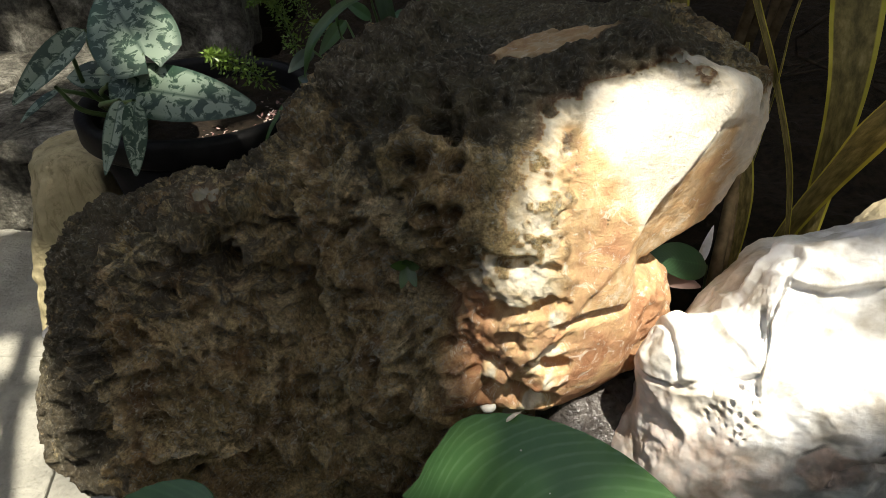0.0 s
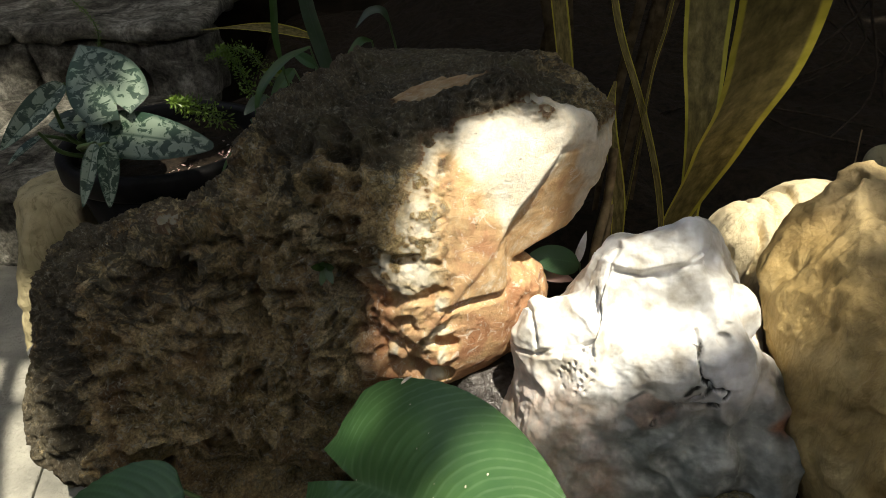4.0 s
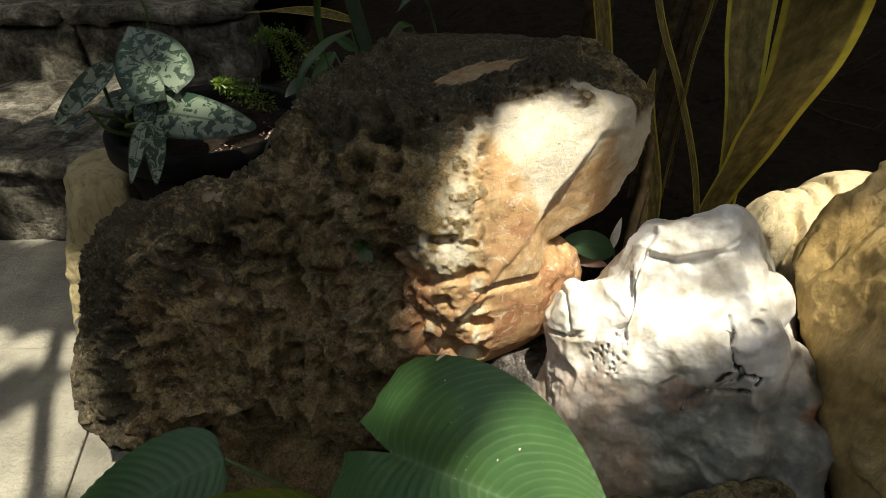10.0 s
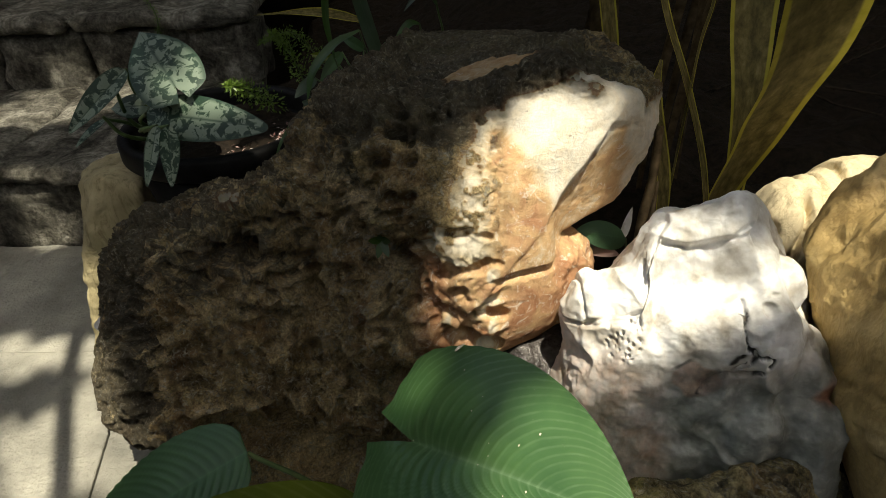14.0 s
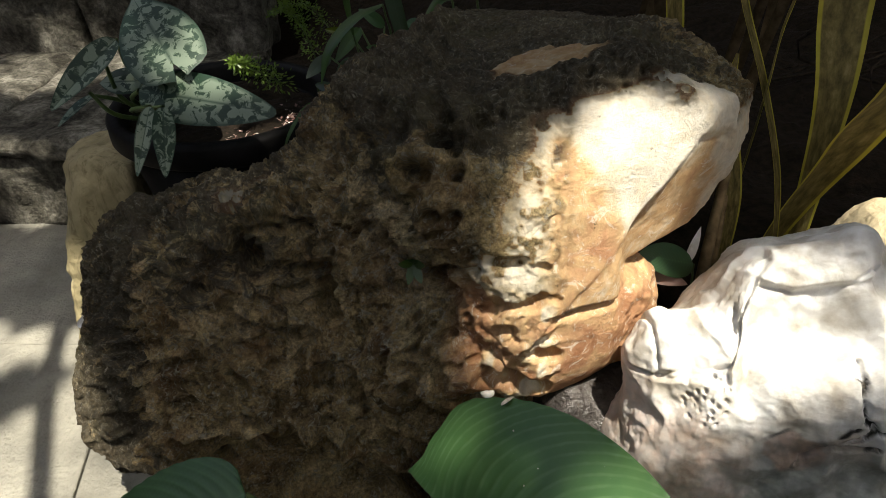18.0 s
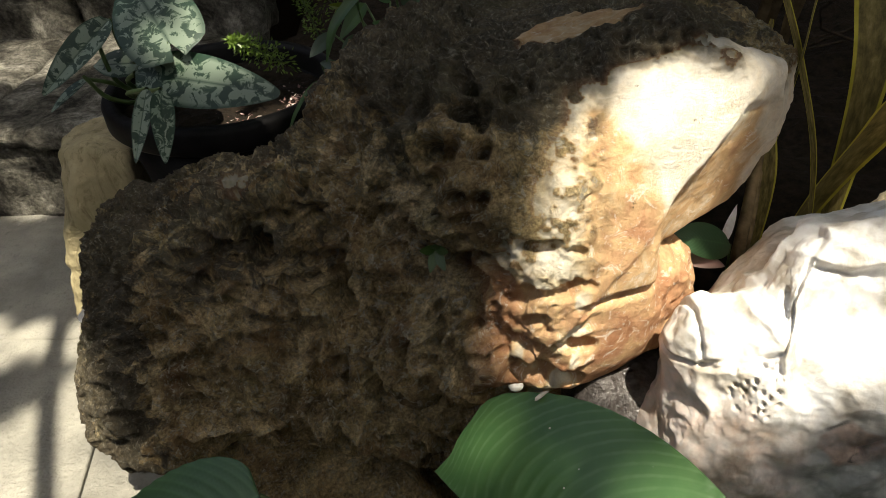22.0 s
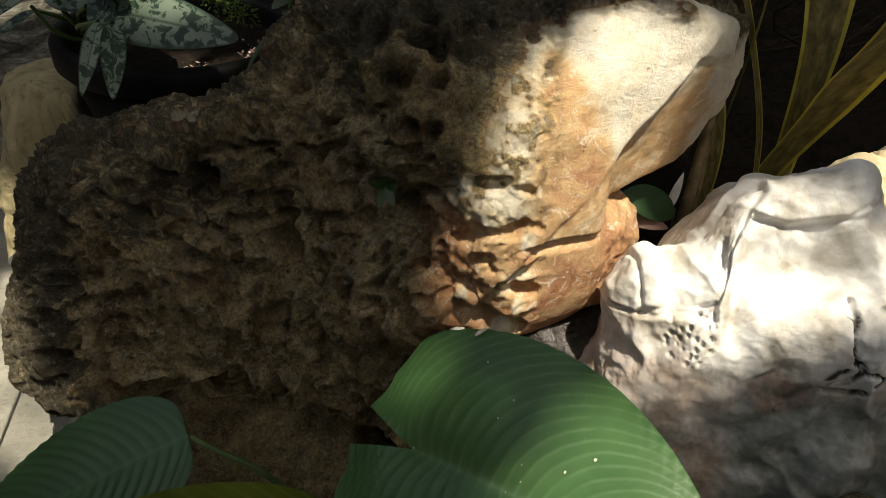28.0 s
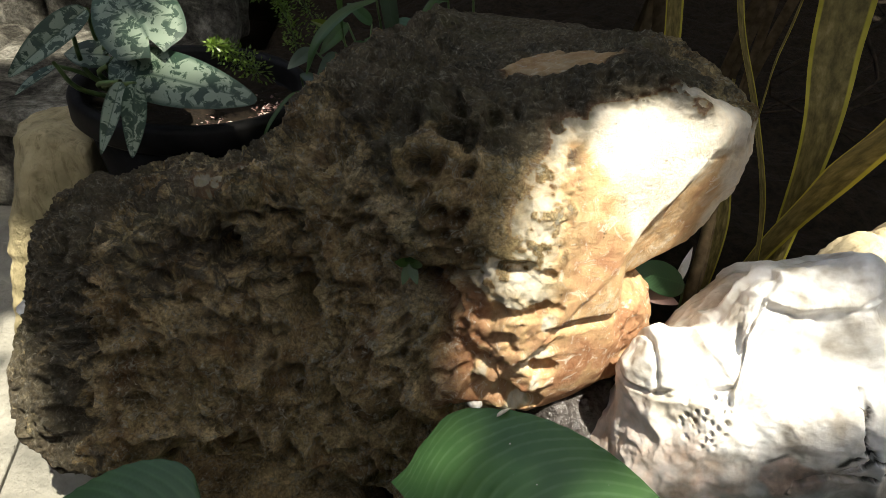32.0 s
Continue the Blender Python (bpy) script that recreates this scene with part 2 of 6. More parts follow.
# ---- materials ----
class Shader:
    """A small builder for node materials."""

    def __init__(self, name, rough=0.8, spec=0.3):
        self.mat = bpy.data.materials.new(name)
        self.mat.use_nodes = True
        self.tree = self.mat.node_tree
        self.n, self.l = self.tree.nodes, self.tree.links
        self.bsdf = self.n["Principled BSDF"]
        self.bsdf.inputs["Roughness"].default_value = rough
        self.bsdf.inputs["Specular IOR Level"].default_value = spec
        self.co = self.n.new("ShaderNodeTexCoord").outputs["Object"]

    def put(self, socket, value):
        if isinstance(value, (int, float)):
            socket.default_value = value
        elif isinstance(value, (tuple, list)):
            socket.default_value = (*value, 1.0) if len(value) == 3 and socket.type == "RGBA" else value
        else:
            self.l.new(value, socket)

    def noise(self, scale, detail=4.0, rough=0.55, distort=0.0, co=None):
        t = self.n.new("ShaderNodeTexNoise")
        self.put(t.inputs["Vector"], co or self.co)
        for key, value in (("Scale", scale), ("Detail", detail), ("Roughness", rough), ("Distortion", distort)):
            t.inputs[key].default_value = value
        return t.outputs["Fac"]

    def cells(self, scale, feature="F1", co=None):
        t = self.n.new("ShaderNodeTexVoronoi")
        t.feature = feature
        self.put(t.inputs["Vector"], co or self.co)
        t.inputs["Scale"].default_value = scale
        return t.outputs["Distance"]

    def ramp(self, fac, *stops):
        t = self.n.new("ShaderNodeValToRGB")
        self.put(t.inputs["Fac"], fac)
        e = t.color_ramp.elements
        while len(e) < len(stops):
            e.new(0.5)
        for item, (pos, col) in zip(e, stops):
            item.position = pos
            item.color = (*col, 1.0) if isinstance(col, (tuple, list)) else (col, col, col, 1.0)
        return t.outputs["Color"]

    def mix(self, fac, a, b, blend="MIX"):
        t = self.n.new("ShaderNodeMix")
        t.data_type, t.blend_type = "RGBA", blend
        self.put(t.inputs[0], fac)
        self.put(t.inputs[6], a)
        self.put(t.inputs[7], b)
        return t.outputs[2]

    def math(self, op, a, b=0.0):
        t = self.n.new("ShaderNodeMath")
        t.operation = op
        self.put(t.inputs[0], a)
        self.put(t.inputs[1], b)
        return t.outputs[0]

    def tone(self):
        t = self.n.new("ShaderNodeVertexColor")
        t.layer_name = "tone"
        s = self.n.new("ShaderNodeSeparateColor")
        self.l.new(t.outputs["Color"], s.inputs["Color"])
        return s.outputs[0], s.outputs[1], s.outputs[2]

    def uv(self):
        t = self.n.new("ShaderNodeUVMap")
        t.uv_map = "UVMap"
        s = self.n.new("ShaderNodeSeparateXYZ")
        self.l.new(t.outputs["UV"], s.inputs[0])
        return t.outputs["UV"], s.outputs[0], s.outputs[1]

    def stretch(self, x, y, z, co=None):
        t = self.n.new("ShaderNodeMapping")
        self.put(t.inputs["Vector"], co or self.co)
        t.inputs["Scale"].default_value = (x, y, z)
        return t.outputs["Vector"]

    def warped(self, scale, amount):
        t = self.n.new("ShaderNodeTexNoise")
        self.put(t.inputs["Vector"], self.co)
        t.inputs["Scale"].default_value, t.inputs["Detail"].default_value = scale, 3.0
        m = self.n.new("ShaderNodeVectorMath")
        m.operation = "MULTIPLY_ADD"
        self.l.new(t.outputs["Color"], m.inputs[0])
        m.inputs[1].default_value = (amount, amount, amount)
        self.put(m.inputs[2], self.co)
        return m.outputs["Vector"]

    def random(self):
        return self.n.new("ShaderNodeObjectInfo").outputs["Random"]

    def island(self):
        return self.n.new("ShaderNodeNewGeometry").outputs["Random Per Island"]

    def bump(self, height, strength, distance):
        t = self.n.new("ShaderNodeBump")
        self.put(t.inputs["Height"], height)
        t.inputs["Strength"].default_value, t.inputs["Distance"].default_value = strength, distance
        self.l.new(t.outputs["Normal"], self.bsdf.inputs["Normal"])
        return self

    def colour(self, value):
        self.put(self.bsdf.inputs["Base Color"], value)
        return self

    def glow_through(self, colour, share):
        """Thin leaf: part of the light passes through."""
        t = self.n.new("ShaderNodeBsdfTranslucent")
        self.put(t.inputs["Color"], colour)
        m = self.n.new("ShaderNodeMixShader")
        m.inputs[0].default_value = share
        self.l.new(self.bsdf.outputs[0], m.inputs[1])
        self.l.new(t.outputs[0], m.inputs[2])
        self.l.new(m.outputs[0], self.n["Material Output"].inputs["Surface"])
        return self


def make_porous(name, pale, mid, dark):
    """Weathered limestone. Tone masks: bare polished face, black crust with shade added on the cap, and green (moss on
    the rough part, whiteness on the face).
    """
    s = Shader(name, 0.92, 0.15)
    face, patina_shade, green = s.tone()
    rough = s.ramp(s.noise(11, 4, 0.6, 0.8), (0.34, dark), (0.50, mid), (0.68, pale))
    rough = s.mix(0.8, rough, s.ramp(s.noise(60, 6, 0.75, 0.8), (0.36, 0.35), (0.52, 0.95), (0.68, 1.45)), "MULTIPLY")
    rough = s.mix(0.75, rough, s.ramp(s.noise(260, 4, 0.7), (0.36, 0.45), (0.50, 1.0), (0.64, 1.6)), "MULTIPLY")
    red = s.ramp(s.noise(12, 4, 0.6, 0.5), (0.48, 0.0), (0.68, 0.55))
    rough = s.mix(red, rough, s.ramp(s.noise(110, 5, 0.7), (0.35, (0.16, 0.082, 0.036)), (0.65, (0.30, 0.165, 0.075))))
    lichen = s.ramp(s.noise(90, 6, 0.8, 1.2), (0.52, 0.0), (0.60, 0.85))
    rough = s.mix(lichen, rough, s.ramp(s.noise(190, 4, 0.7), (0.35, (0.19, 0.175, 0.13)), (0.65, (0.55, 0.52, 0.42))))
    black = s.ramp(s.math("ADD", s.noise(34, 6, 0.72, 0.8), s.math("MULTIPLY", patina_shade, 0.48)), (0.555, 0.0), (0.68, 0.85))
    rough = s.mix(black, rough, s.ramp(s.noise(120, 5, 0.75, 1.2), (0.36, (0.022, 0.020, 0.016)), (0.56, (0.085, 0.078, 0.060)), (0.70, (0.32, 0.30, 0.24))))
    moss = s.math("MULTIPLY", s.ramp(s.noise(40, 4, 0.6), (0.42, 0.0), (0.62, 0.9)), s.math("ADD", green, s.ramp(s.noise(9, 3), (0.48, 0.0), (0.64, 0.25))))
    rough = s.mix(moss, rough, s.ramp(s.noise(150, 3), (0.3, (0.05, 0.055, 0.015)), (0.7, (0.15, 0.145, 0.045))))
    white = s.math("ADD", green, s.math("MULTIPLY", s.math("SUBTRACT", s.noise(26, 5, 0.6, 1.6), 0.5), 0.9))
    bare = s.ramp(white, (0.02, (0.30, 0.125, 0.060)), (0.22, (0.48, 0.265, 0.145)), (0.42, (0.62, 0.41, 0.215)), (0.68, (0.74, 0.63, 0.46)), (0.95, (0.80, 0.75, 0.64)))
    bare = s.mix(0.35, bare, s.ramp(s.noise(110, 5, 0.72, 0.8), (0.32, 0.45), (0.55, 0.95), (0.7, 1.1)), "MULTIPLY")
    bare = s.mix(s.ramp(s.noise(66, 6, 0.75, 1.5), (0.56, 0.0), (0.64, 0.6)), bare, (0.80, 0.74, 0.62))
    bare = s.mix(s.ramp(s.noise(90, 3, 0.6), (0.70, 0.0), (0.76, 0.8)), bare, (0.10, 0.085, 0.05))
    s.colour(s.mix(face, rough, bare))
    relief = s.math("ADD", s.noise(130, 6, 0.8, 0.6), s.math("MULTIPLY", s.noise(360, 4, 0.7), 0.6))
    s.bump(s.math("MULTIPLY", relief, s.math("SUBTRACT", 1.0, s.math("MULTIPLY", face, 0.7))), 1.0, 0.008)
    return s.mat


M_PORE = make_porous("weathered_limestone", (0.64, 0.51, 0.295), (0.39, 0.295, 0.150), (0.155, 0.110, 0.055))
M_LOW = make_porous("tan_pitted_limestone", (0.46, 0.39, 0.21), (0.32, 0.265, 0.135), (0.18, 0.142, 0.068))

s = Shader("white_quartz", 0.55, 0.4)
grey, rust, line = s.tone()
c = s.ramp(s.noise(30, 5, 0.55), (0.34, (0.43, 0.39, 0.33)), (0.48, (0.64, 0.62, 0.58)), (0.60, (0.80, 0.79, 0.77)))
c = s.mix(s.math("MULTIPLY", grey, 0.85), c, s.ramp(s.noise(45, 4), (0.35, (0.075, 0.084, 0.075)), (0.50, (0.155, 0.168, 0.148)), (0.65, (0.32, 0.325, 0.295))))
c = s.mix(rust, c, s.ramp(s.noise(90, 4), (0.35, (0.15, 0.085, 0.06)), (0.65, (0.40, 0.19, 0.11))))
c = s.mix(line, c, (0.032, 0.030, 0.026))
c = s.mix(s.ramp(s.noise(90, 5, 0.7), (0.60, 0.0), (0.70, 0.25)), c, (0.42, 0.33, 0.22))
s.colour(c).bump(s.math("ADD", s.noise(60, 6, 0.7), s.math("ADD", s.math("MULTIPLY", s.cells(70), 0.25), s.math("MULTIPLY", s.noise(240, 4, 0.7), 0.25))), 0.34, 0.004)
s.bsdf.inputs["Subsurface Weight"].default_value = 0.15
s.bsdf.inputs["Subsurface Radius"].default_value = (0.012, 0.01, 0.008)
M_QUARTZ = s.mat

s = Shader("yellow_flowstone", 0.7, 0.3)
green, rust, pale = s.tone()
c = s.ramp(s.noise(9, 5, 0.6, 0.8), (0.30, (0.265, 0.172, 0.060)), (0.52, (0.460, 0.325, 0.132)), (0.72, (0.59, 0.445, 0.215)))
c = s.mix(0.5, c, s.ramp(s.noise(70, 5, 0.7), (0.3, 0.6), (0.6, 1.0)), "MULTIPLY")
c = s.mix(s.math("MULTIPLY", green, 0.6), c, (0.30, 0.34, 0.19))
c = s.mix(s.math("MULTIPLY", rust, 0.8), c, (0.17, 0.06, 0.03))
c = s.mix(s.math("MULTIPLY", pale, 0.75), c, (0.72, 0.62, 0.42))
veins = s.ramp(s.noise(17, 5, 0.65, 0.9, s.stretch(1.4, 1.4, 0.7)), (0.470, 0.0), (0.5, 0.26), (0.53, 0.0))
c = s.mix(veins, c, (0.14, 0.085, 0.035))
c = s.mix(0.5, c, s.ramp(s.noise(34, 5, 0.7, 0.6, s.stretch(1.4, 1.4, 0.6)), (0.34, 0.55), (0.52, 0.97), (0.7, 1.2)), "MULTIPLY")
s.colour(c).bump(s.math("ADD", s.noise(40, 6, 0.65, 0.3, s.stretch(1.4, 1.4, 0.6)), s.math("MULTIPLY", s.noise(200, 3), 0.3)), 0.6, 0.008)
M_YELLOW = s.mat

s = Shader("grey_brown_stone", 0.85, 0.25)
c = s.ramp(s.noise(14, 6, 0.65), (0.3, (0.03, 0.026, 0.018)), (0.7, (0.12, 0.105, 0.075)))
s.colour(c).bump(s.noise(80, 6, 0.7), 0.6, 0.006)
M_STONE = s.mat

s = Shader("paving_stone", 0.75, 0.35)
c = s.ramp(s.noise(6, 6, 0.6), (0.3, (0.17, 0.165, 0.14)), (0.7, (0.45, 0.43, 0.36)))
c = s.mix(0.3, c, s.ramp(s.random(), (0.0, 0.6), (1.0, 1.0)), "MULTIPLY")
c = s.mix(s.ramp(s.noise(55, 5, 0.7), (0.55, 0.0), (0.75, 0.6)), c, (0.16, 0.15, 0.125))
s.colour(c).bump(s.math("ADD", s.noise(30, 6, 0.65), s.math("MULTIPLY", s.noise(90, 5, 0.7), 1.3)), 0.9, 0.008)
M_PAVE = s.mat

s = Shader("step_stone", 0.85, 0.25)
c = s.ramp(s.noise(9, 6, 0.68, 0.6), (0.36, (0.05, 0.045, 0.033)), (0.53, (0.25, 0.235, 0.19)), (0.68, (0.60, 0.57, 0.48)))
s.colour(s.mix(0.7, c, s.ramp(s.noise(70, 5, 0.7), (0.38, 0.25), (0.6, 1.1)), "MULTIPLY")).bump(s.math("ADD", s.noise(25, 6, 0.75), s.noise(120, 5, 0.7)), 1.0, 0.03)
M_STEP = s.mat

s = Shader("pale_yellow_stone", 0.8, 0.25)
c = s.ramp(s.noise(8, 5, 0.6, 0.8), (0.3, (0.25, 0.215, 0.12)), (0.6, (0.43, 0.365, 0.21)), (0.75, (0.54, 0.48, 0.31)))
streak = s.ramp(s.noise(26, 6, 0.75, 1.2, s.stretch(1.4, 1.4, 0.45)), (0.50, 0.0), (0.62, 0.6))
c = s.mix(streak, c, (0.16, 0.135, 0.07))
s.colour(c).bump(s.math("ADD", s.noise(40, 6, 0.7, 0.8, s.stretch(1.4, 1.4, 0.6)), s.math("MULTIPLY", s.noise(160, 4), 0.4)), 0.7, 0.008)
M_EDGE = s.mat

s = Shader("dark_soil", 0.95, 0.15)
c = s.ramp(s.noise(60, 6, 0.7), (0.3, (0.009, 0.0066, 0.0044)), (0.7, (0.040, 0.029, 0.019)))
s.colour(c).bump(s.noise(90, 6, 0.75), 0.9, 0.02)
M_SOIL = s.mat

s = Shader("black_plastic", 0.55, 0.12)
s.colour(s.ramp(s.noise(30, 5, 0.7), (0.35, (0.005, 0.005, 0.005)), (0.75, (0.014, 0.013, 0.013)))).bump(s.noise(120, 3), 0.15, 0.002)
M_POT = s.mat


def make_leaf(name, deep, light, vein, veins=0.0, share=0.3, rough=0.38, sweep=0.14, under=None):
    s = Shader(name, rough, 0.45)
    _, u, v = s.uv()
    c = s.ramp(s.noise(20, 4, 0.6), (0.3, deep), (0.7, light))
    rib = s.ramp(s.math("ABSOLUTE", s.math("SUBTRACT", v, 0.5)), (0.0, 1.0), (0.016, 0.25), (0.045, 0.0))
    c = s.mix(s.math("MULTIPLY", rib, 0.7), c, vein)
    if veins:
        side = s.math("ABSOLUTE", s.math("SUBTRACT", v, 0.5))
        bow = s.math("SUBTRACT", u, s.math("MULTIPLY", s.math("MULTIPLY", side, side), 4.0 * sweep))
        bow = s.math("ADD", bow, s.math("MULTIPLY", s.math("SUBTRACT", s.noise(30, 3), 0.5), 0.02))
        wave = s.math("SINE", s.math("MULTIPLY", bow, veins * 6.283))
        fine = s.math("SINE", s.math("MULTIPLY", bow, veins * 18.85))
        c = s.mix(s.ramp(wave, (0.0, 0.3), (0.6, 0.0)), c, deep)
        c = s.mix(s.math("MULTIPLY", s.ramp(wave, (0.35, 0.0), (1.0, 0.28)), s.ramp(s.noise(45, 3), (0.35, 0.2), (0.65, 1.0))), c, vein)
        c = s.mix(s.ramp(fine, (0.3, 0.0), (1.0, 0.15)), c, deep)
    if under:
        c = s.mix(s.ramp(v, (0.50, 0.0), (0.515, 1.0)), c, s.mix(s.ramp(s.noise(70, 4), (0.35, 0.0), (0.65, 0.5)), under, deep))
    dust = s.ramp(s.noise(300, 3, 0.7), (0.70, 0.0), (0.78, 0.25))
    c = s.mix(dust, c, (0.35, 0.34, 0.28))
    s.colour(c).bump(s.noise(160, 3), 0.12, 0.002)
    return s.glow_through(s.mix(0.5, c, (0.16, 0.30, 0.03)), share).mat


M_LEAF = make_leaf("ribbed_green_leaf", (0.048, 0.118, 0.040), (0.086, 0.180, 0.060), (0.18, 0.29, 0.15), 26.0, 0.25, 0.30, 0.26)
# darker copy of the same green: the leaves' shade is put into the colour
M_LEAF_DARK = make_leaf("shade_toned_green_leaf", (0.034, 0.085, 0.036), (0.055, 0.120, 0.048), (0.08, 0.18, 0.07), 18.0, 0.25, 0.36)
M_LEAF_OLD = make_leaf("yellowing_leaf", (0.075, 0.100, 0.008), (0.120, 0.145, 0.012), (0.22, 0.24, 0.08), 18.0, 0.4, 0.6, 0.14, (0.30, 0.34, 0.17))
M_LEAF_OLD.node_tree.nodes["Principled BSDF"].inputs["Specular IOR Level"].default_value = 0.12
M_LEAF_DRY = make_leaf("faded_leaf", (0.14, 0.17, 0.06), (0.21, 0.24, 0.10), (0.30, 0.30, 0.16), 10.0, 0.35, 0.6)
M_SPRIG = make_leaf("small_green_leaf", (0.022, 0.055, 0.018), (0.045, 0.095, 0.026), (0.08, 0.14, 0.045))
M_GREY_LEAF = make_leaf("grey_green_leaf", (0.035, 0.055, 0.042), (0.07, 0.095, 0.075), (0.10, 0.13, 0.10))
M_FERN = make_leaf("fern_needles", (0.09, 0.155, 0.025), (0.16, 0.25, 0.045), (0.18, 0.26, 0.06))
M_CANOPY = make_leaf("canopy_leaf", (0.03, 0.085, 0.02), (0.06, 0.14, 0.03), (0.10, 0.19, 0.05), 0.0, 0.22)

s = Shader("silver_spotted_leaf", 0.42, 0.3)
_, u, v = s.uv()
c = s.ramp(s.noise(58, 4, 0.6, 0.7), (0.45, (0.018, 0.042, 0.026)), (0.485, (0.050, 0.082, 0.054)), (0.515, (0.165, 0.215, 0.160)))
side = s.math("ABSOLUTE", s.math("SUBTRACT", v, 0.5))
c = s.mix(s.ramp(side, (0.40, 0.0), (0.48, 0.85)), c, (0.016, 0.042, 0.025))
c = s.mix(s.ramp(side, (0.0, 0.85), (0.05, 0.0)), c, (0.02, 0.045, 0.03))
s.colour(c).bump(s.noise(70, 3), 0.25, 0.003)
M_SILVER = s.glow_through(c, 0.2).mat

s = Shader("snake_plant_leaf", 0.6, 0.15)
uvv, u, v = s.uv()
band = s.noise(5.0, 5, 0.65, 0.0, s.stretch(5.0, 0.9, 1.0, uvv))
c = s.ramp(band, (0.35, (0.090, 0.078, 0.026)), (0.55, (0.190, 0.152, 0.055)), (0.7, (0.29, 0.235, 0.10)))
side = s.math("ABSOLUTE", s.math("SUBTRACT", v, 0.5))
c = s.mix(s.ramp(side, (0.39, 0.0), (0.42, 1.0)), c, s.ramp(s.noise(40, 3), (0.3, (0.36, 0.32, 0.035)), (0.7, (0.52, 0.45, 0.07))))
s.colour(c).bump(s.noise(14, 3, 0.5, 0.0, s.stretch(0.3, 12, 1, uvv)), 0.2, 0.002)
M_SNAKE = s.glow_through(c, 0.3).mat

s = Shader("dry_stem", 0.8, 0.2)
s.colour(s.ramp(s.noise(60, 4), (0.3, (0.10, 0.07, 0.035)), (0.7, (0.28, 0.20, 0.11)))).bump(s.noise(120, 3), 0.3, 0.002)
M_TWIG = s.mat
s = Shader("withered_leaf", 0.9, 0.1)
s.colour(s.ramp(s.noise(60, 4), (0.3, (0.035, 0.025, 0.013)), (0.7, (0.11, 0.08, 0.045)))).bump(s.noise(120, 3), 0.3, 0.002)
M_WITHER = s.mat
s = Shader("dark_root", 0.9, 0.15)
s.colour(s.ramp(s.noise(60, 4), (0.3, (0.012, 0.009, 0.006)), (0.7, (0.045, 0.033, 0.022)))).bump(s.noise(120, 3), 0.4, 0.003)
M_ROOT = s.mat
s = Shader("green_stem", 0.5, 0.4)
s.colour(s.ramp(s.noise(40, 3), (0.3, (0.05, 0.10, 0.03)), (0.7, (0.12, 0.17, 0.06)))).bump(s.noise(120, 3), 0.2, 0.001)
M_STEM = s.mat
s = Shader("pale_leaf_litter", 0.8, 0.25)
s.colour(s.ramp(s.island(), (0.0, (0.06, 0.03, 0.025)), (0.4, (0.20, 0.115, 0.10)), (0.75, (0.42, 0.30, 0.27)), (1.0, (0.58, 0.52, 0.46)))).bump(s.noise(120, 3), 0.3, 0.002)
M_LITTER = s.mat
s = Shader("dry_petal", 0.7, 0.2)
s.colour(s.ramp(s.noise(200, 3), (0.3, (0.46, 0.40, 0.27)), (0.7, (0.72, 0.67, 0.52)))).bump(s.noise(300, 2), 0.3, 0.001)
M_PETAL = s.mat
s = Shader("wet_dark_stone", 0.25, 0.5)
s.colour(s.ramp(s.noise(80, 5), (0.3, (0.02, 0.016, 0.014)), (0.7, (0.09, 0.08, 0.075)))).bump(s.noise(150, 4), 0.8, 0.006)
M_WET = s.mat
# near-black: the background's shade is put into this colour, with no bounce
s = Shader("near_black_wall", 0.95, 0.1)
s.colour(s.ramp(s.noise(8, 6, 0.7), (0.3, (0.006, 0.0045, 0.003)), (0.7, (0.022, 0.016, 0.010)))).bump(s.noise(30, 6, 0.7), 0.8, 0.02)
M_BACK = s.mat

# ---- ground, paving, steps, back wall ----
bm = bmesh.new()
for x, y in ((-600, -600), (600, -600), (600, 600), (-600, 600)):
    bm.verts.new((x, y, -0.03))
bm.faces.new(bm.verts)
tagged(part("ground", bm, M_SOIL), "dark bare garden soil around the paved path", "ground", kind="structure")


def sheet(fn, x0, x1, y0, y1, step):
    """A height field as vertex and quad arrays."""
    nx, ny = int((x1 - x0) / step) + 1, int((y1 - y0) / step) + 1
    gx, gy = np.meshgrid(np.linspace(x0, x1, nx), np.linspace(y0, y1, ny), indexing="ij")
    p = np.stack([gx.ravel(), gy.ravel(), np.zeros(nx * ny)], 1)
    p[:, 2] = fn(p.astype(np.float32))
    i = np.arange(nx * ny).reshape(nx, ny)
    return p, np.stack([i[:-1, :-1], i[1:, :-1], i[1:, 1:], i[:-1, 1:]], -1).reshape(-1, 4)


def bed_height(p):
    x, y = p[:, 0], p[:, 1]
    high = 0.235 + 0.17 * ss(-0.25, 0.25, x)
    rise = ss(-0.68, -0.52, x + 0.05 * vnoise(p, 5, 3)) * ss(0.36 + 0.36 * ss(-0.12, -0.32, x), 0.72 + 0.2 * ss(-0.12, -0.32, x), y)
    z = -0.06 + (high + 0.06) * rise + 0.16 * ss(0.25, 0.7, x) * ss(-0.2, 0.3, y) * (1 - rise)
    return z + 0.02 * fbm(p, 9, 4, 5) * ss(0.0, 0.3, rise + 0.2)


pts, quads = sheet(bed_height, -0.72, 3.0, 0.15, 3.2, 0.02)
tagged(part("garden_bed", mesh_from("garden_bed", pts, quads), M_SOIL), "raised bed of dark soil behind the stones", "garden bed", kind="structure")

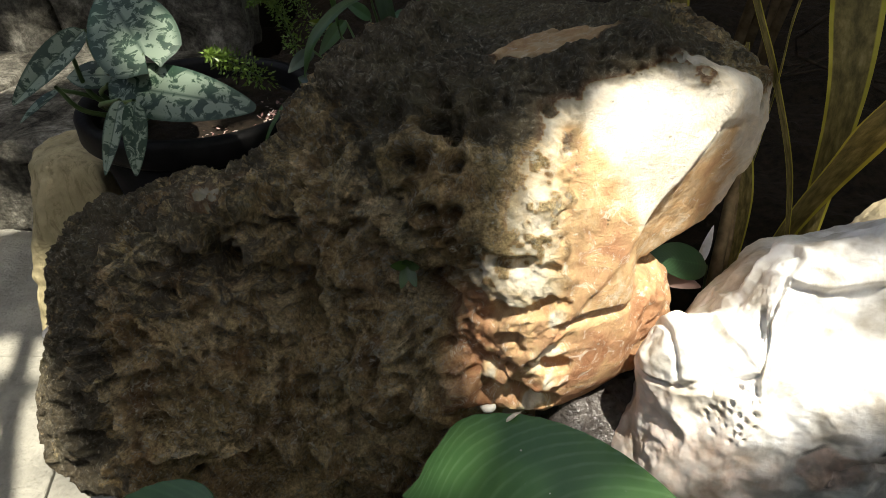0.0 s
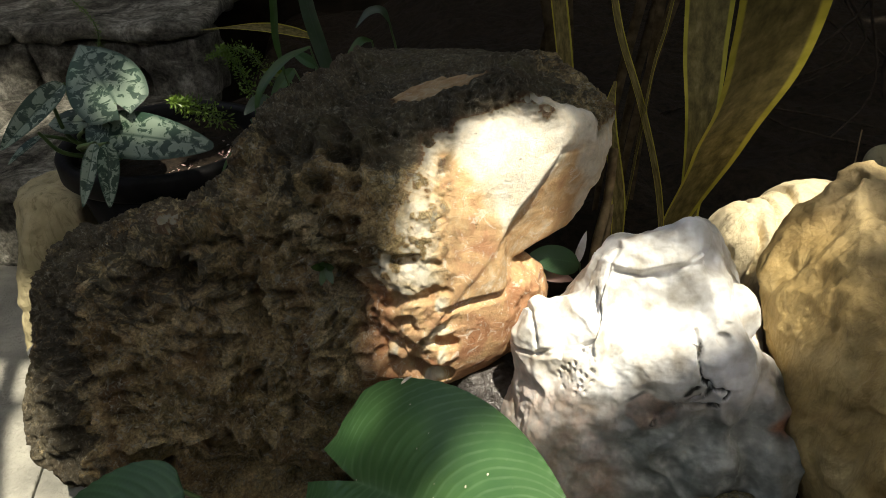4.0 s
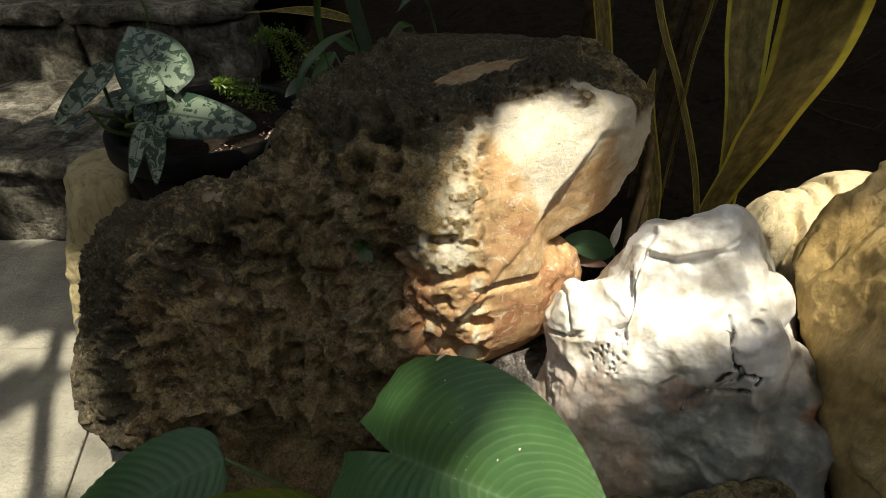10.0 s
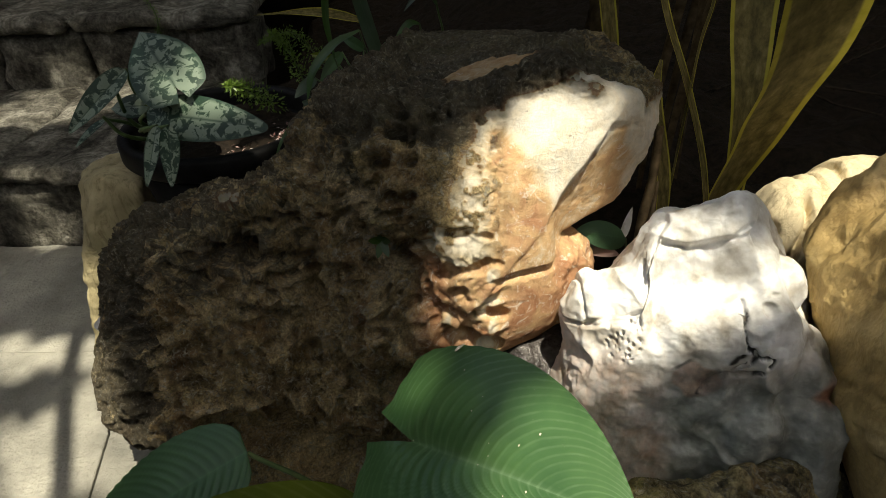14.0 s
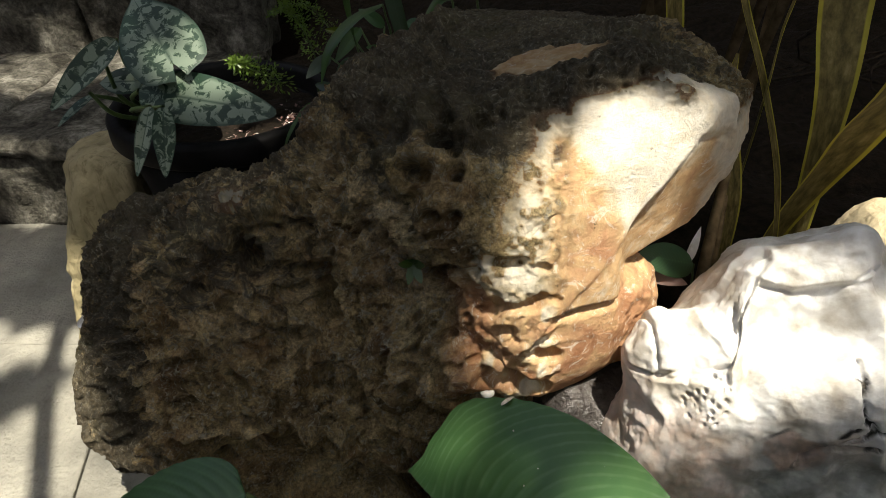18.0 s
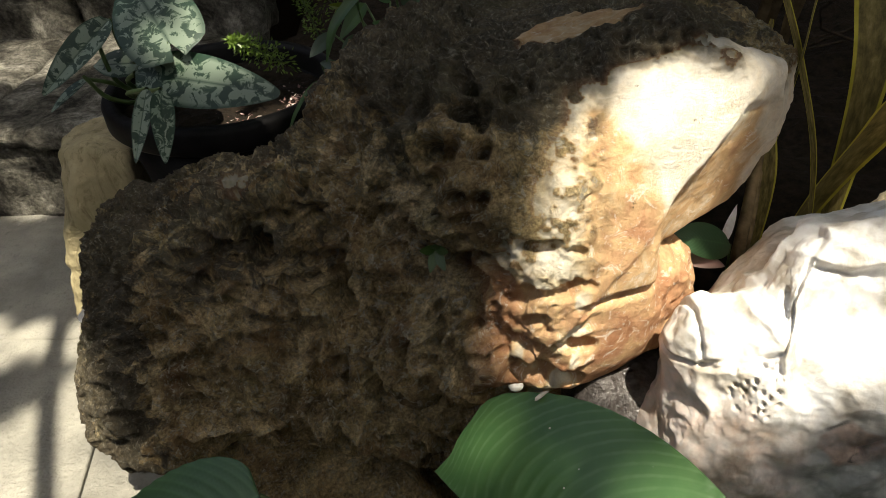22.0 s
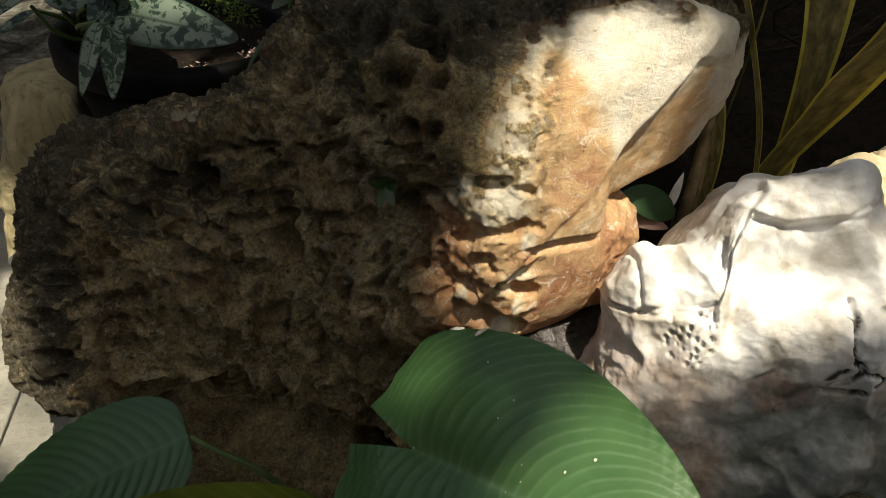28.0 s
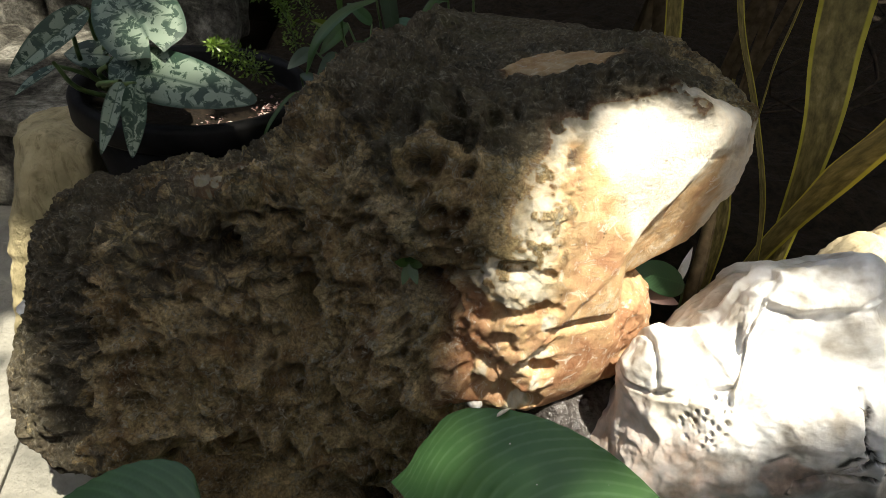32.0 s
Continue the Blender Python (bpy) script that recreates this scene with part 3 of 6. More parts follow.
rng = random.Random(7)
pavement = tagged(thing("pavement"), "grey irregular flagstone path with thin joints", "pavement", kind="structure")
corners = {}
for i in range(8):
    for j in range(6):
        corners[i, j] = Vector((-3.0 + 0.46 * i + rng.uniform(-0.13, 0.13), -1.0 + 0.48 * j + rng.uniform(-0.13, 0.13)))
        if j == 5:
            corners[i, j].y = 1.42
        if i == 7:
            corners[i, j].x = -0.10


def flagstone(ring, z, thick):
    bm = bmesh.new()
    mid = sum(ring, Vector((0, 0))) / len(ring)
    wavy = []
    for a, b in zip(ring, ring[1:] + ring[:1]):
        dice = random.Random(round((a.x + b.x) * 1000) * 7919 + round((a.y + b.y) * 1000))
        jig = [dice.uniform(-0.011, 0.011) for _ in range(4)]
        if (a.x, a.y) > (b.x, b.y):
            jig = [-g for g in reversed(jig)]
        across = Vector((a.y - b.y, b.x - a.x)).normalized()
        wavy += [a] + [a.lerp(b, (k + 1) / 5) + across * g for k, g in enumerate(jig)]
    ring = wavy
    ring = [mid + (q - mid) * (1 - 0.0016 / (q - mid).length) for q in ring]
    outer = [bm.verts.new((*q, z)) for q in ring]
    top = bm.faces.new(outer)
    low = bmesh.ops.extrude_face_region(bm, geom=[top])
    for v in [e for e in low["geom"] if isinstance(e, bmesh.types.BMVert)]:
        v.co.z += thick
    bmesh.ops.recalc_face_normals(bm, faces=bm.faces)
    edges = [e for e in bm.edges if all(v.co.z > z + thick * 0.5 for v in e.verts)]
    bmesh.ops.bevel(bm, geom=edges, offset=0.002, segments=1, affect="EDGES")
    return bm


for i in range(7):
    for j in range(5):
        ring = [corners[i, j], corners[i + 1, j], corners[i + 1, j + 1], corners[i, j + 1]]
        part("flagstone", flagstone(ring, -0.05, 0.05 + rng.uniform(-0.002, 0.002)), M_PAVE, pavement, smooth=False)


def rough_block(name, lo, hi, material, amp=0.008, h=0.02, seed=1):
    """A hewn stone with rounded, uneven faces."""
    lo, hi = np.array(lo, np.float32), np.array(hi, np.float32)
    mid, half = (lo + hi) / 2, (hi - lo) / 2

    def solid(p):
        q = np.abs(p - mid) - half + 0.012
        return np.sqrt((np.maximum(q, 0) ** 2).sum(1)) + np.minimum(q.max(1), 0) - 0.012

    return boulder(name, solid, lambda p, d: d + amp * fbm(p, 14, 3, seed), lo - 0.04, hi + 0.04, h, material, 0.06)


for n, (y, z) in enumerate(((1.42, 0.0), (2.02, 0.24), (2.62, 0.48))):
    step = tagged(thing("step", (-1.6, y, z)), "rough grey stone garden step with a flat slab tread", "step", "steps up from the path", "structure")
    x = -3.0
    while x < -0.62:
        w = rng.uniform(0.28, 0.48)
        stone = rough_block("riser_stone", (x + 0.004, y + 0.02, z - 0.04), (min(x + w, -0.6) - 0.004, y + 0.22, z + 0.185), M_STEP, 0.018, 0.02, n * 9 + int(x * 10))
        stone.parent = step
        stone.matrix_parent_inverse = step.matrix_world.inverted()
        x += w
    x = -3.0
    while x < -0.62:
        w = rng.uniform(0.5, 0.8)
        slab = rough_block("tread_slab", (x + 0.004, y - 0.01, z + 0.187), (min(x + w, -0.6) - 0.004, y + 0.72, z + 0.24), M_STEP, 0.010, 0.02, n * 9 + int(x * 10))
        slab.parent = step
        slab.matrix_parent_inverse = step.matrix_world.inverted()
        x += w

bm = bmesh.new()
# added backdrop that closes the dark background and cuts low light
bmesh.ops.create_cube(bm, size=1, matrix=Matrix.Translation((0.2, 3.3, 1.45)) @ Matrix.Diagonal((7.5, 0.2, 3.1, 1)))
tagged(part("wall_back", bm, M_BACK, smooth=False), "near-black wall added to close the dark background behind the plants", "wall", kind="structure")
# unseen walls added on three sides to cut off low sky light
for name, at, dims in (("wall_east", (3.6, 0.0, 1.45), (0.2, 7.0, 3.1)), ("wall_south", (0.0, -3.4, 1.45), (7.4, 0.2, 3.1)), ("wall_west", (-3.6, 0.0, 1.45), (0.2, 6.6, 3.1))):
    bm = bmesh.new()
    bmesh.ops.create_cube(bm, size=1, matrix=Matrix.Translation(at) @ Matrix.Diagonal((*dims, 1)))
    tagged(part(name, bm, M_BACK, smooth=False), "unseen dark wall added to block low sky light", "wall", kind="structure")


# ---- the big pitted boulder with a smooth orange face ----
LEFT = [
    (-0.0797, -0.9762, 0.2015, -0.4309), (-0.5285, -0.7418, 0.4128, -0.0518), (-0.4441, 0.0676, 0.8934, 0.6473), (-0.1824, -0.0672, 0.9809, 0.5774),
    (-0.0052, 0.3605, 0.9328, 0.7532), (-0.8229, -0.4164, 0.3866, 0.2592), (-0.68, -0.7316, 0.0485, -0.0632), (-0.0474, 0.9988, -0.012, 0.8392),
    (1, 0, 0, 0.02), (-0.0586, -0.1764, -0.9826, -0.2574),
]
RIGHT = [
    (-0.6191, -0.7838, 0.0481, -0.3139), (-0.0753, -0.6896, 0.7202, 0.183), (0.291, -0.9253, 0.2433, -0.2061), (-0.2815, 0.0895, 0.9554, 0.738),
    (-0.7382, -0.2081, 0.6416, 0.3659), (-0.6837, 0.2041, 0.7007, 0.6767), (0.0245, 0.2483, 0.9684, 0.8991), (0.3478, -0.0092, 0.9375, 0.7708),
    (0.4725, -0.3393, 0.8134, 0.5451), (0.8363, -0.5407, 0.0908, 0.0021), (0.705, 0.3622, -0.6098, -0.0109),
    (0.008, 0.9972, -0.075, 0.8428), (-0.8081, 0.3031, -0.5051, 0.2424),
]


CHEEK = [(0.38, -0.925, -0.07, -0.381), (0.291, -0.9253, 0.2433, -0.2061), (0.97, -0.1, 0.05, 0.138), (0.3, 0.1, 0.95, 0.712), (-0.1, 0, -1, -0.545), (0, 1, 0, 0.56), (-1, 0, 0, -0.06)]


def big_solid(p):
    head = cut_block(p, RIGHT, 0.010)
    flap = np.minimum(p @ np.array((0.737, 0.055, -0.673), np.float32) + 0.2915, p @ np.array((0.545, -0.822, -0.167), np.float32) + 0.3963)
    under = np.minimum(p @ np.array((0.737, 0.055, -0.673), np.float32) + 0.2915, p @ np.array((0.0993, 0.1640, -0.9814), np.float32) - (-0.4801))
    d = smin(cut_block(p, LEFT, 0.02), smax(smax(head, flap, 0.005), under, 0.006), 0.03)
    d = smin(d, blob(p, (0.1186, 0.4677, 0.5122), (0.1176, 0.0492, 0.0729), (0, 0, 28)), 0.018)
    d = smin(d, cut_block(p, CHEEK, 0.012), 0.012)
    d = smin(d, blob(p, (-0.10, 0.68, 0.1), (0.22, 0.14, 0.2)), 0.04)
    return smin(d, blob(p, (0.02, 0.64, 0.25), (0.2, 0.15, 0.22)), 0.05)


def smooth_face(p):
    edge = p[:, 0] + 0.018 * vnoise(p, 22, 9) - 0.15 * (p[:, 2] - 0.62)
    return ss(0.078, 0.105, edge) * ss(0.745, 0.728, p[:, 2] + 0.014 * vnoise(p, 25, 4) - 0.3 * np.clip(p[:, 0] - 0.12, 0, 0.05)) * np.maximum(ss(0.535, 0.51, p[:, 1]), ss(0.715, 0.70, p[:, 2]) * ss(0.61, 0.56, p[:, 1]))


HOLLOWS = [
    ((0.0437, 0.4127, 0.6296), (0.0633, 0.4107, 0.6272), 0.0085), ((0.0226, 0.4248, 0.5987), (0.0342, 0.4209, 0.5959), 0.008), ((0.078, 0.411, 0.624), (0.086, 0.414, 0.622), 0.004),
    ((0.0483, 0.4090, 0.5883), (0.0771, 0.4077, 0.5909), 0.010), ((0.0301, 0.4140, 0.5725), (0.0402, 0.4096, 0.5742), 0.006), ((0.0909, 0.4040, 0.5926), (0.0984, 0.4052, 0.5915), 0.0045),
    ((0.0146, 0.4265, 0.5385), (0.0376, 0.4125, 0.5321), (0.0605, 0.3955, 0.5390), 0.010), ((0.046, 0.4013, 0.5615), (0.0583, 0.3980, 0.5660), 0.0065), ((0.0786, 0.4036, 0.5316), (0.0992, 0.4115, 0.5222), 0.0085),
    ((0.0386, 0.3950, 0.5037), (0.067, 0.4011, 0.4939), (0.0886, 0.4081, 0.4764), 0.015), ((0.002, 0.425, 0.580), (0.012, 0.425, 0.572), 0.008), ((0.060, 0.403, 0.556), (0.072, 0.403, 0.552), 0.004),
]
CHASMS = [
    ((-0.176, 0.600, 0.602), (-0.158, 0.560, 0.570), (-0.149, 0.542, 0.492), (-0.123, 0.521, 0.436), 0.026), ((-0.080, 0.500, 0.618), (-0.068, 0.488, 0.562), (-0.048, 0.469, 0.536), 0.021),
    ((-0.052, 0.472, 0.540), (-0.100, 0.512, 0.450), 0.021), ((-0.262, 0.566, 0.510), (-0.232, 0.552, 0.500), 0.020), ((-0.02, 0.45, 0.50), (0.0, 0.44, 0.44), 0.016),
    ((0.210, 0.479, 0.712), (0.233, 0.490, 0.703), (0.255, 0.498, 0.702), 0.0075), ((-0.33, 0.55, 0.42), (-0.28, 0.54, 0.37), (-0.20, 0.53, 0.33), 0.014), ((-0.25, 0.54, 0.44), (-0.17, 0.53, 0.41), 0.012),
]
HOLLOWS, CHASMS = laid(HOLLOWS, big_solid), laid(CHASMS, big_solid)
LEDGE = [(0.0893, 0.402, 0.5764), (0.1077, 0.4138, 0.5742), (0.1458, 0.4300, 0.5738), (0.1856, 0.4600, 0.5600)]
GRAIN = np.array((0.80, 0.10, -0.59), np.float32)


def tan_spot(p):
    """A smooth tan patch on top of the boulder."""
    return ss(0.058, 0.040, np.sqrt((p[:, 0] - 0.095) ** 2 + 1.6 * (p[:, 1] - 0.580) ** 2) + 0.020 * vnoise(p, 32, 7) + 0.010 * vnoise(p, 90, 8)) * ss(0.69, 0.71, p[:, 2])


def big_relief(p):
    x, y, z = p[:, 0], p[:, 1], p[:, 2]
    face = smooth_face(p)
    head = ss(-0.17, -0.11, x + 0.5 * (z - 0.55))
    slow = np.stack([vnoise(p, 15, k) for k in (11, 12, 13)], 1)
    warp = np.stack([vnoise(p, 55, k) for k in (14, 15, 16)], 1)
    q = p + 0.010 * slow + 0.003 * warp
    long = q - 0.40 * (q @ GRAIN)[:, None] * GRAIN
    f1, f2, r = worley(long, 58, 21)
    bowl = np.clip(1 - (f1 / 0.68) ** 2, 0, 1)
    scallop = bowl * (0.006 + 0.040 * ss(0.1, 0.8, r))
    h1, h2, rh = worley(q, 56, 25)
    comb = ss(0.62, 0.20, h1) * (0.008 + 0.032 * ss(0.15, 0.6, rh)) - 0.003 * ss(0.16, 0.0, h2 - h1)
    g1, g2, r2 = worley(p + 0.004 * warp, 125, 31)
    small = np.clip(1 - (g1 / 0.6) ** 2, 0, 1) * 0.008 * r2
    c1, c2, r3 = worley(p + 0.02 * slow, 15, 27)
    caves = ss(0.58, 0.2, c1) * 0.034 * ss(0.5, 0.8, r3)
    lumps = 0.024 * fbm(p, 9, 2, 41) + 0.018 * np.abs(fbm(p + 0.01 * slow, 21, 2, 45)) - 0.006
    fine = 0.0022 * fbm(p, 120, 2, 43) + 0.0014 * np.abs(vnoise(p, 230, 47))
    right = ss(-0.01, 0.05, x)
    calmer = 1 - 0.85 * right * ss(0.75, 0.70, z)
    rough = (scallop * (1 - head) + comb * head) * (1 - 0.9 * right) + small * (1 - 0.45 * right) + caves * (1 - right) + lumps * (1 - 0.6 * right) + fine - 0.018 * (1 - right)
    top = ss(0.70, 0.74, z) * right
    rough = rough + top * (0.12 * comb + 0.8 * small)
    worn = ss(0.30, 0.20, z + 0.25 * (x + 0.3))
    calm = 0.0022 * fbm(p, 14, 3, 51) + 0.0007 * fbm(p, 70, 3, 53) + 0.003 * ss(0.225, 0.25, x) * fbm(p, 60, 3, 59)
    flakes = ss(-0.01, 0.03, x) * ss(0.12, 0.09, x) * ss(0.66, 0.60, z)
    strata = 0.006 * np.abs(vnoise(p * np.array((0.6, 0.6, 1.1), np.float32) + 0.01 * slow, 48, 55)) + 0.0025 * np.abs(fbm(p, 110, 2, 57)) - 0.003
    rough = rough * (1 - 0.85 * tan_spot(p))
    knob = ss(0.155, 0.185, x) * ss(0.60, 0.57, z)
    calm = calm + knob * (0.008 * fbm(p, 26, 3, 58) + 0.003 * np.abs(fbm(p, 80, 2, 60)))
    d = rough * (1 - face) * (0.4 + 0.6 * calmer) * (1 - 0.5 * worn) + calm * face + strata * flakes
    d = d + 1.25 * hollow(p + 0.0035 * warp, HOLLOWS) + 1.2 * hollow(p + 0.008 * slow + 0.004 * warp, CHASMS) * (1 - 0.8 * face)
    hang = np.interp(x, (-0.40, -0.321, -0.262, -0.203, -0.152, -0.081, -0.028, 0.02), (0.20, 0.270, 0.292, 0.300, 0.275, 0.272, 0.243, 0.20)).astype(np.float32) + 0.012 * slow[:, 1] + 0.004 * warp[:, 0] - z
    d = d + 0.055 * ss(-0.002, 0.022, hang) * ss(-0.38, -0.30, x) * ss(0.06, 0.0, x) * ss(0.62, 0.58, y)
    line = np.interp(x, [k[0] for k in LEDGE], [k[2] for k in LEDGE]).astype(np.float32) + 0.003 * slow[:, 0]
    under = line - z
    return d + 0.011 * ss(-0.001, 0.002, under) * ss(0.016, 0.002, under) * ss(0.084, 0.10, x) * ss(0.168, 0.145, x) * ss(0.56, 0.52, y)


def big_tone(p):
    x, y, z = p[:, 0], p[:, 1], p[:, 2]
    wob = vnoise(p, 32, 7)
    face = smooth_face(p)
    crust = 0.85 * ss(0.022, 0.055, x + 0.018 * wob - 0.5 * (z - 0.65)) * ss(-0.60, 0.05, vnoise(p, 85, 17) + 0.5 * vnoise(p, 190, 18) + 8 * (x - 0.07)) * ss(0.585, 0.62, z + 0.012 * wob) * ss(0.735, 0.715, z + 0.01 * wob) * ss(0.16, 0.12, x) * ss(0.525, 0.495, y)
    rusty = 0.8 * ss(-0.015, 0.025, x + 0.012 * vnoise(p, 40, 8)) * ss(0.625, 0.595, z + 0.012 * wob) * ss(0.45, 0.48, z) * ss(0.56, 0.52, y)
    spot = tan_spot(p)
    # whiter top and right edge: pale stone plus sun brightness put into the colour
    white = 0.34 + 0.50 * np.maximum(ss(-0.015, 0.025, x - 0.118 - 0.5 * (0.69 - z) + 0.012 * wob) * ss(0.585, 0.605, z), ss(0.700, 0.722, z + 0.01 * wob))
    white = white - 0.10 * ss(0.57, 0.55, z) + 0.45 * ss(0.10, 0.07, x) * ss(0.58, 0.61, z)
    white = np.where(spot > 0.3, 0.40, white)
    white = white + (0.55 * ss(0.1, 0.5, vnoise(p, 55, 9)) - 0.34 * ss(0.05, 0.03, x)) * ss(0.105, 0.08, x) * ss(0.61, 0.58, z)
    # tan flap facet, its shade partly carried by the lower whiteness
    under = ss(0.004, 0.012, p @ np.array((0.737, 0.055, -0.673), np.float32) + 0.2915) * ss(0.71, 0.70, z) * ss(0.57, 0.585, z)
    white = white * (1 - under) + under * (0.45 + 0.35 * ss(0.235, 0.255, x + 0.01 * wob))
    moss = ss(0.05, 0.02, np.sqrt(((p - np.array((0.03, 0.42, 0.52), np.float32)) ** 2).sum(1)))
    # black crust on the cap, deepened to carry the foliage shade there
    top = ss(0.62, 0.73, z) * ss(0.30, 0.05, np.abs(x - 0.04)) * ss(0.445, 0.48, y) * (1 - 0.25 * ss(0.17, 0.24, x))
    block = 0.45 * ss(0.045, 0.02, np.sqrt(((p - np.array((-0.245, 0.645, 0.54), np.float32)) ** 2).sum(1)) + 0.02 * wob)
    white = np.where(block > 0.3, 0.9, white)
    full = np.clip(np.max([face, crust, rusty, 0.7 * spot, block], axis=0), 0, 1)
    edge = 0.5 * ss(-0.36, -0.44, x) + 0.35 * ss(0.40, 0.52, z) * ss(-0.1, -0.25, x)
    return np.stack([full, np.clip(top + edge, 0, 1), np.clip(np.where(full > 0.3, white, 0.5 * moss), 0, 1)], 1)


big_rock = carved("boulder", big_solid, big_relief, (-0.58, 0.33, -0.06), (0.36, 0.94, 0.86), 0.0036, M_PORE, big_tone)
tagged(big_rock, "large weathered brown pitted limestone boulder with smooth orange face", "rock", "rockery stones")

# ---- white quartz stone ----
WHITE = [
    (-0.2611, -0.7411, 0.6185, 0.0388), (-0.1863, -0.971, 0.1495, -0.275), (-0.7852, 0.4965, 0.3702, 0.2444), (-0.7285, -0.0512, 0.6831, 0.2458),
    (-0.901, -0.2127, 0.378, -0.0606), (-0.1802, 0.5546, 0.8124, 0.7077), (0.3648, -0.2166, 0.9055, 0.6432), (0.8514, -0.253, 0.4594, 0.4935),
    (0.8186, -0.5579, -0.1368, 0.0595), (0.1999, 0.9431, -0.2656, 0.3991), (0, 0, -1, -0.36),
]


def white_solid(p):
    d = smin(cut_block(p, WHITE, 0.012), blob(p, (0.3743, 0.332, 0.4231), (0.0417, 0.0254, 0.0452)), 0.02)
    d = smin(d, blob(p, (0.2006, 0.3995, 0.5216), (0.0343, 0.0356, 0.0517)), 0.035)
    d = smin(d, blob(p, (0.376, 0.372, 0.580), (0.022, 0.024, 0.026)), 0.010)
    d = smin(d, blob(p, (0.386, 0.345, 0.52), (0.022, 0.026, 0.035)), 0.014)
    d = smin(d, blob(p, (0.402, 0.341, 0.497), (0.030, 0.03, 0.036)), 0.024)
    d = smin(d, blob(p, (0.409, 0.294, 0.449), (0.026, 0.028, 0.032)), 0.024)
    d = smin(d, blob(p, (0.392, 0.31, 0.43), (0.032, 0.03, 0.055), (0, -15, 0)), 0.012)
    d = smin(d, blob(p, (0.345, 0.300, 0.455), (0.030, 0.026, 0.034)), 0.008)
    return smin(d, blob(p, (0.410, 0.275, 0.400), (0.028, 0.028, 0.050)), 0.010)


RIM = [(0.186, 0.372, 0.541), (0.232, 0.348, 0.573), (0.240, 0.372, 0.605), (0.253, 0.384, 0.630), (0.278, 0.375, 0.629), (0.320, 0.371, 0.642), (0.338, 0.377, 0.650)]
CRACKS = [
    [(0.322, 0.331, 0.594), (0.320, 0.318, 0.578), (0.322, 0.309, 0.562), (0.332, 0.304, 0.553), (0.348, 0.302, 0.548), (0.343, 0.302, 0.532), (0.328, 0.303, 0.527), (0.308, 0.306, 0.528)],
    [(0.308, 0.306, 0.528), (0.290, 0.307, 0.512), (0.286, 0.307, 0.500)], [(0.318, 0.304, 0.552), (0.307, 0.301, 0.536), (0.300, 0.301, 0.530)], [(0.332, 0.304, 0.553), (0.326, 0.303, 0.541), (0.314, 0.303, 0.535)], [(0.34, 0.30, 0.455), (0.335, 0.30, 0.440), (0.32, 0.305, 0.432)],
]
TROUGH = [(0.238, 0.360, 0.605), (0.244, 0.340, 0.578), (0.246, 0.325, 0.550)]
COMB = np.array((0.217, 0.341, 0.540), np.float32)


def white_relief(p):
    d = np.zeros(len(p), np.float32)
    scoop = blob(p, (0.288, 0.340, 0.612), (0.056, 0.045, 0.044), (0, 10, 0))
    d = smax(d, -scoop, 0.010)
    warp = np.stack([vnoise(p, 30, k) for k in (171, 172, 173)], 1)
    x, z = p[:, 0], p[:, 2]
    d = d + 0.011 * np.abs(fbm(p + 0.006 * warp, 15, 3, 61)) - 0.004 + 0.0014 * np.abs(fbm(p, 48, 3, 62)) + 0.008 * fbm(p, 12, 2, 63) + 0.0010 * fbm(p, 130, 2, 65)
    under = np.interp(x, [k[0] for k in RIM], [k[2] for k in RIM]).astype(np.float32) + 0.003 * warp[:, 0] - z
    d = d + 0.008 * ss(-0.001, 0.003, under) * ss(0.060, 0.015, under) * ss(0.236, 0.245, x) * ss(0.352, 0.342, x)
    wall = np.interp(z, (0.54, 0.568, 0.588, 0.608, 0.632, 0.645), (0.226, 0.229, 0.234, 0.238, 0.252, 0.262)).astype(np.float32) + 0.003 * warp[:, 0] - x
    shelf = z - np.interp(x, (0.16, 0.19, 0.209, 0.229, 0.25), (0.528, 0.542, 0.552, 0.560, 0.562)).astype(np.float32) + 0.003 * warp[:, 1]
    d = d + 0.008 * ss(-0.001, 0.004, wall) * ss(-0.001, 0.003, shelf) * ss(0.192, 0.202, x) * ss(0.060, 0.035, wall)
    d = d + 0.005 * ss(0.0035, 0.0, np.abs(shelf)) * ss(-0.002, 0.004, wall) + 0.004 * ss(0.003, 0.0, np.abs(x - 0.183)) * ss(0.54, 0.55, z) * ss(0.585, 0.57, z)
    d = d + 1.2 * hollow(p + 0.002 * warp, [((0.340, 0.3214, 0.594), (0.343, 0.3214, 0.588), 0.006), ((0.347, 0.329, 0.601), (0.348, 0.329, 0.600), 0.003), ((0.2302, 0.3835, 0.606), (0.238, 0.36, 0.575), (0.236, 0.345, 0.555), 0.006)])
    d = d + 0.010 * ss(0.014, 0.0, near_run(p + 0.006 * warp, TROUGH))
    spot = ss(0.028, 0.018, np.sqrt(((p - COMB) ** 2).sum(1)))
    h1, h2, r3 = worley(p, 150, 67)
    d = d + 0.005 * ss(0.5, 0.2, h1) * spot
    d = d + 0.006 * ss(0.004, 0.0, near_run(p + 0.006 * warp, RIM))
    for run in CRACKS:
        d = d + 0.008 * ss(0.004, 0.0, near_run(p + 0.003 * warp + 0.002 * vnoise(p, 200, 69)[:, None], run))
    return d


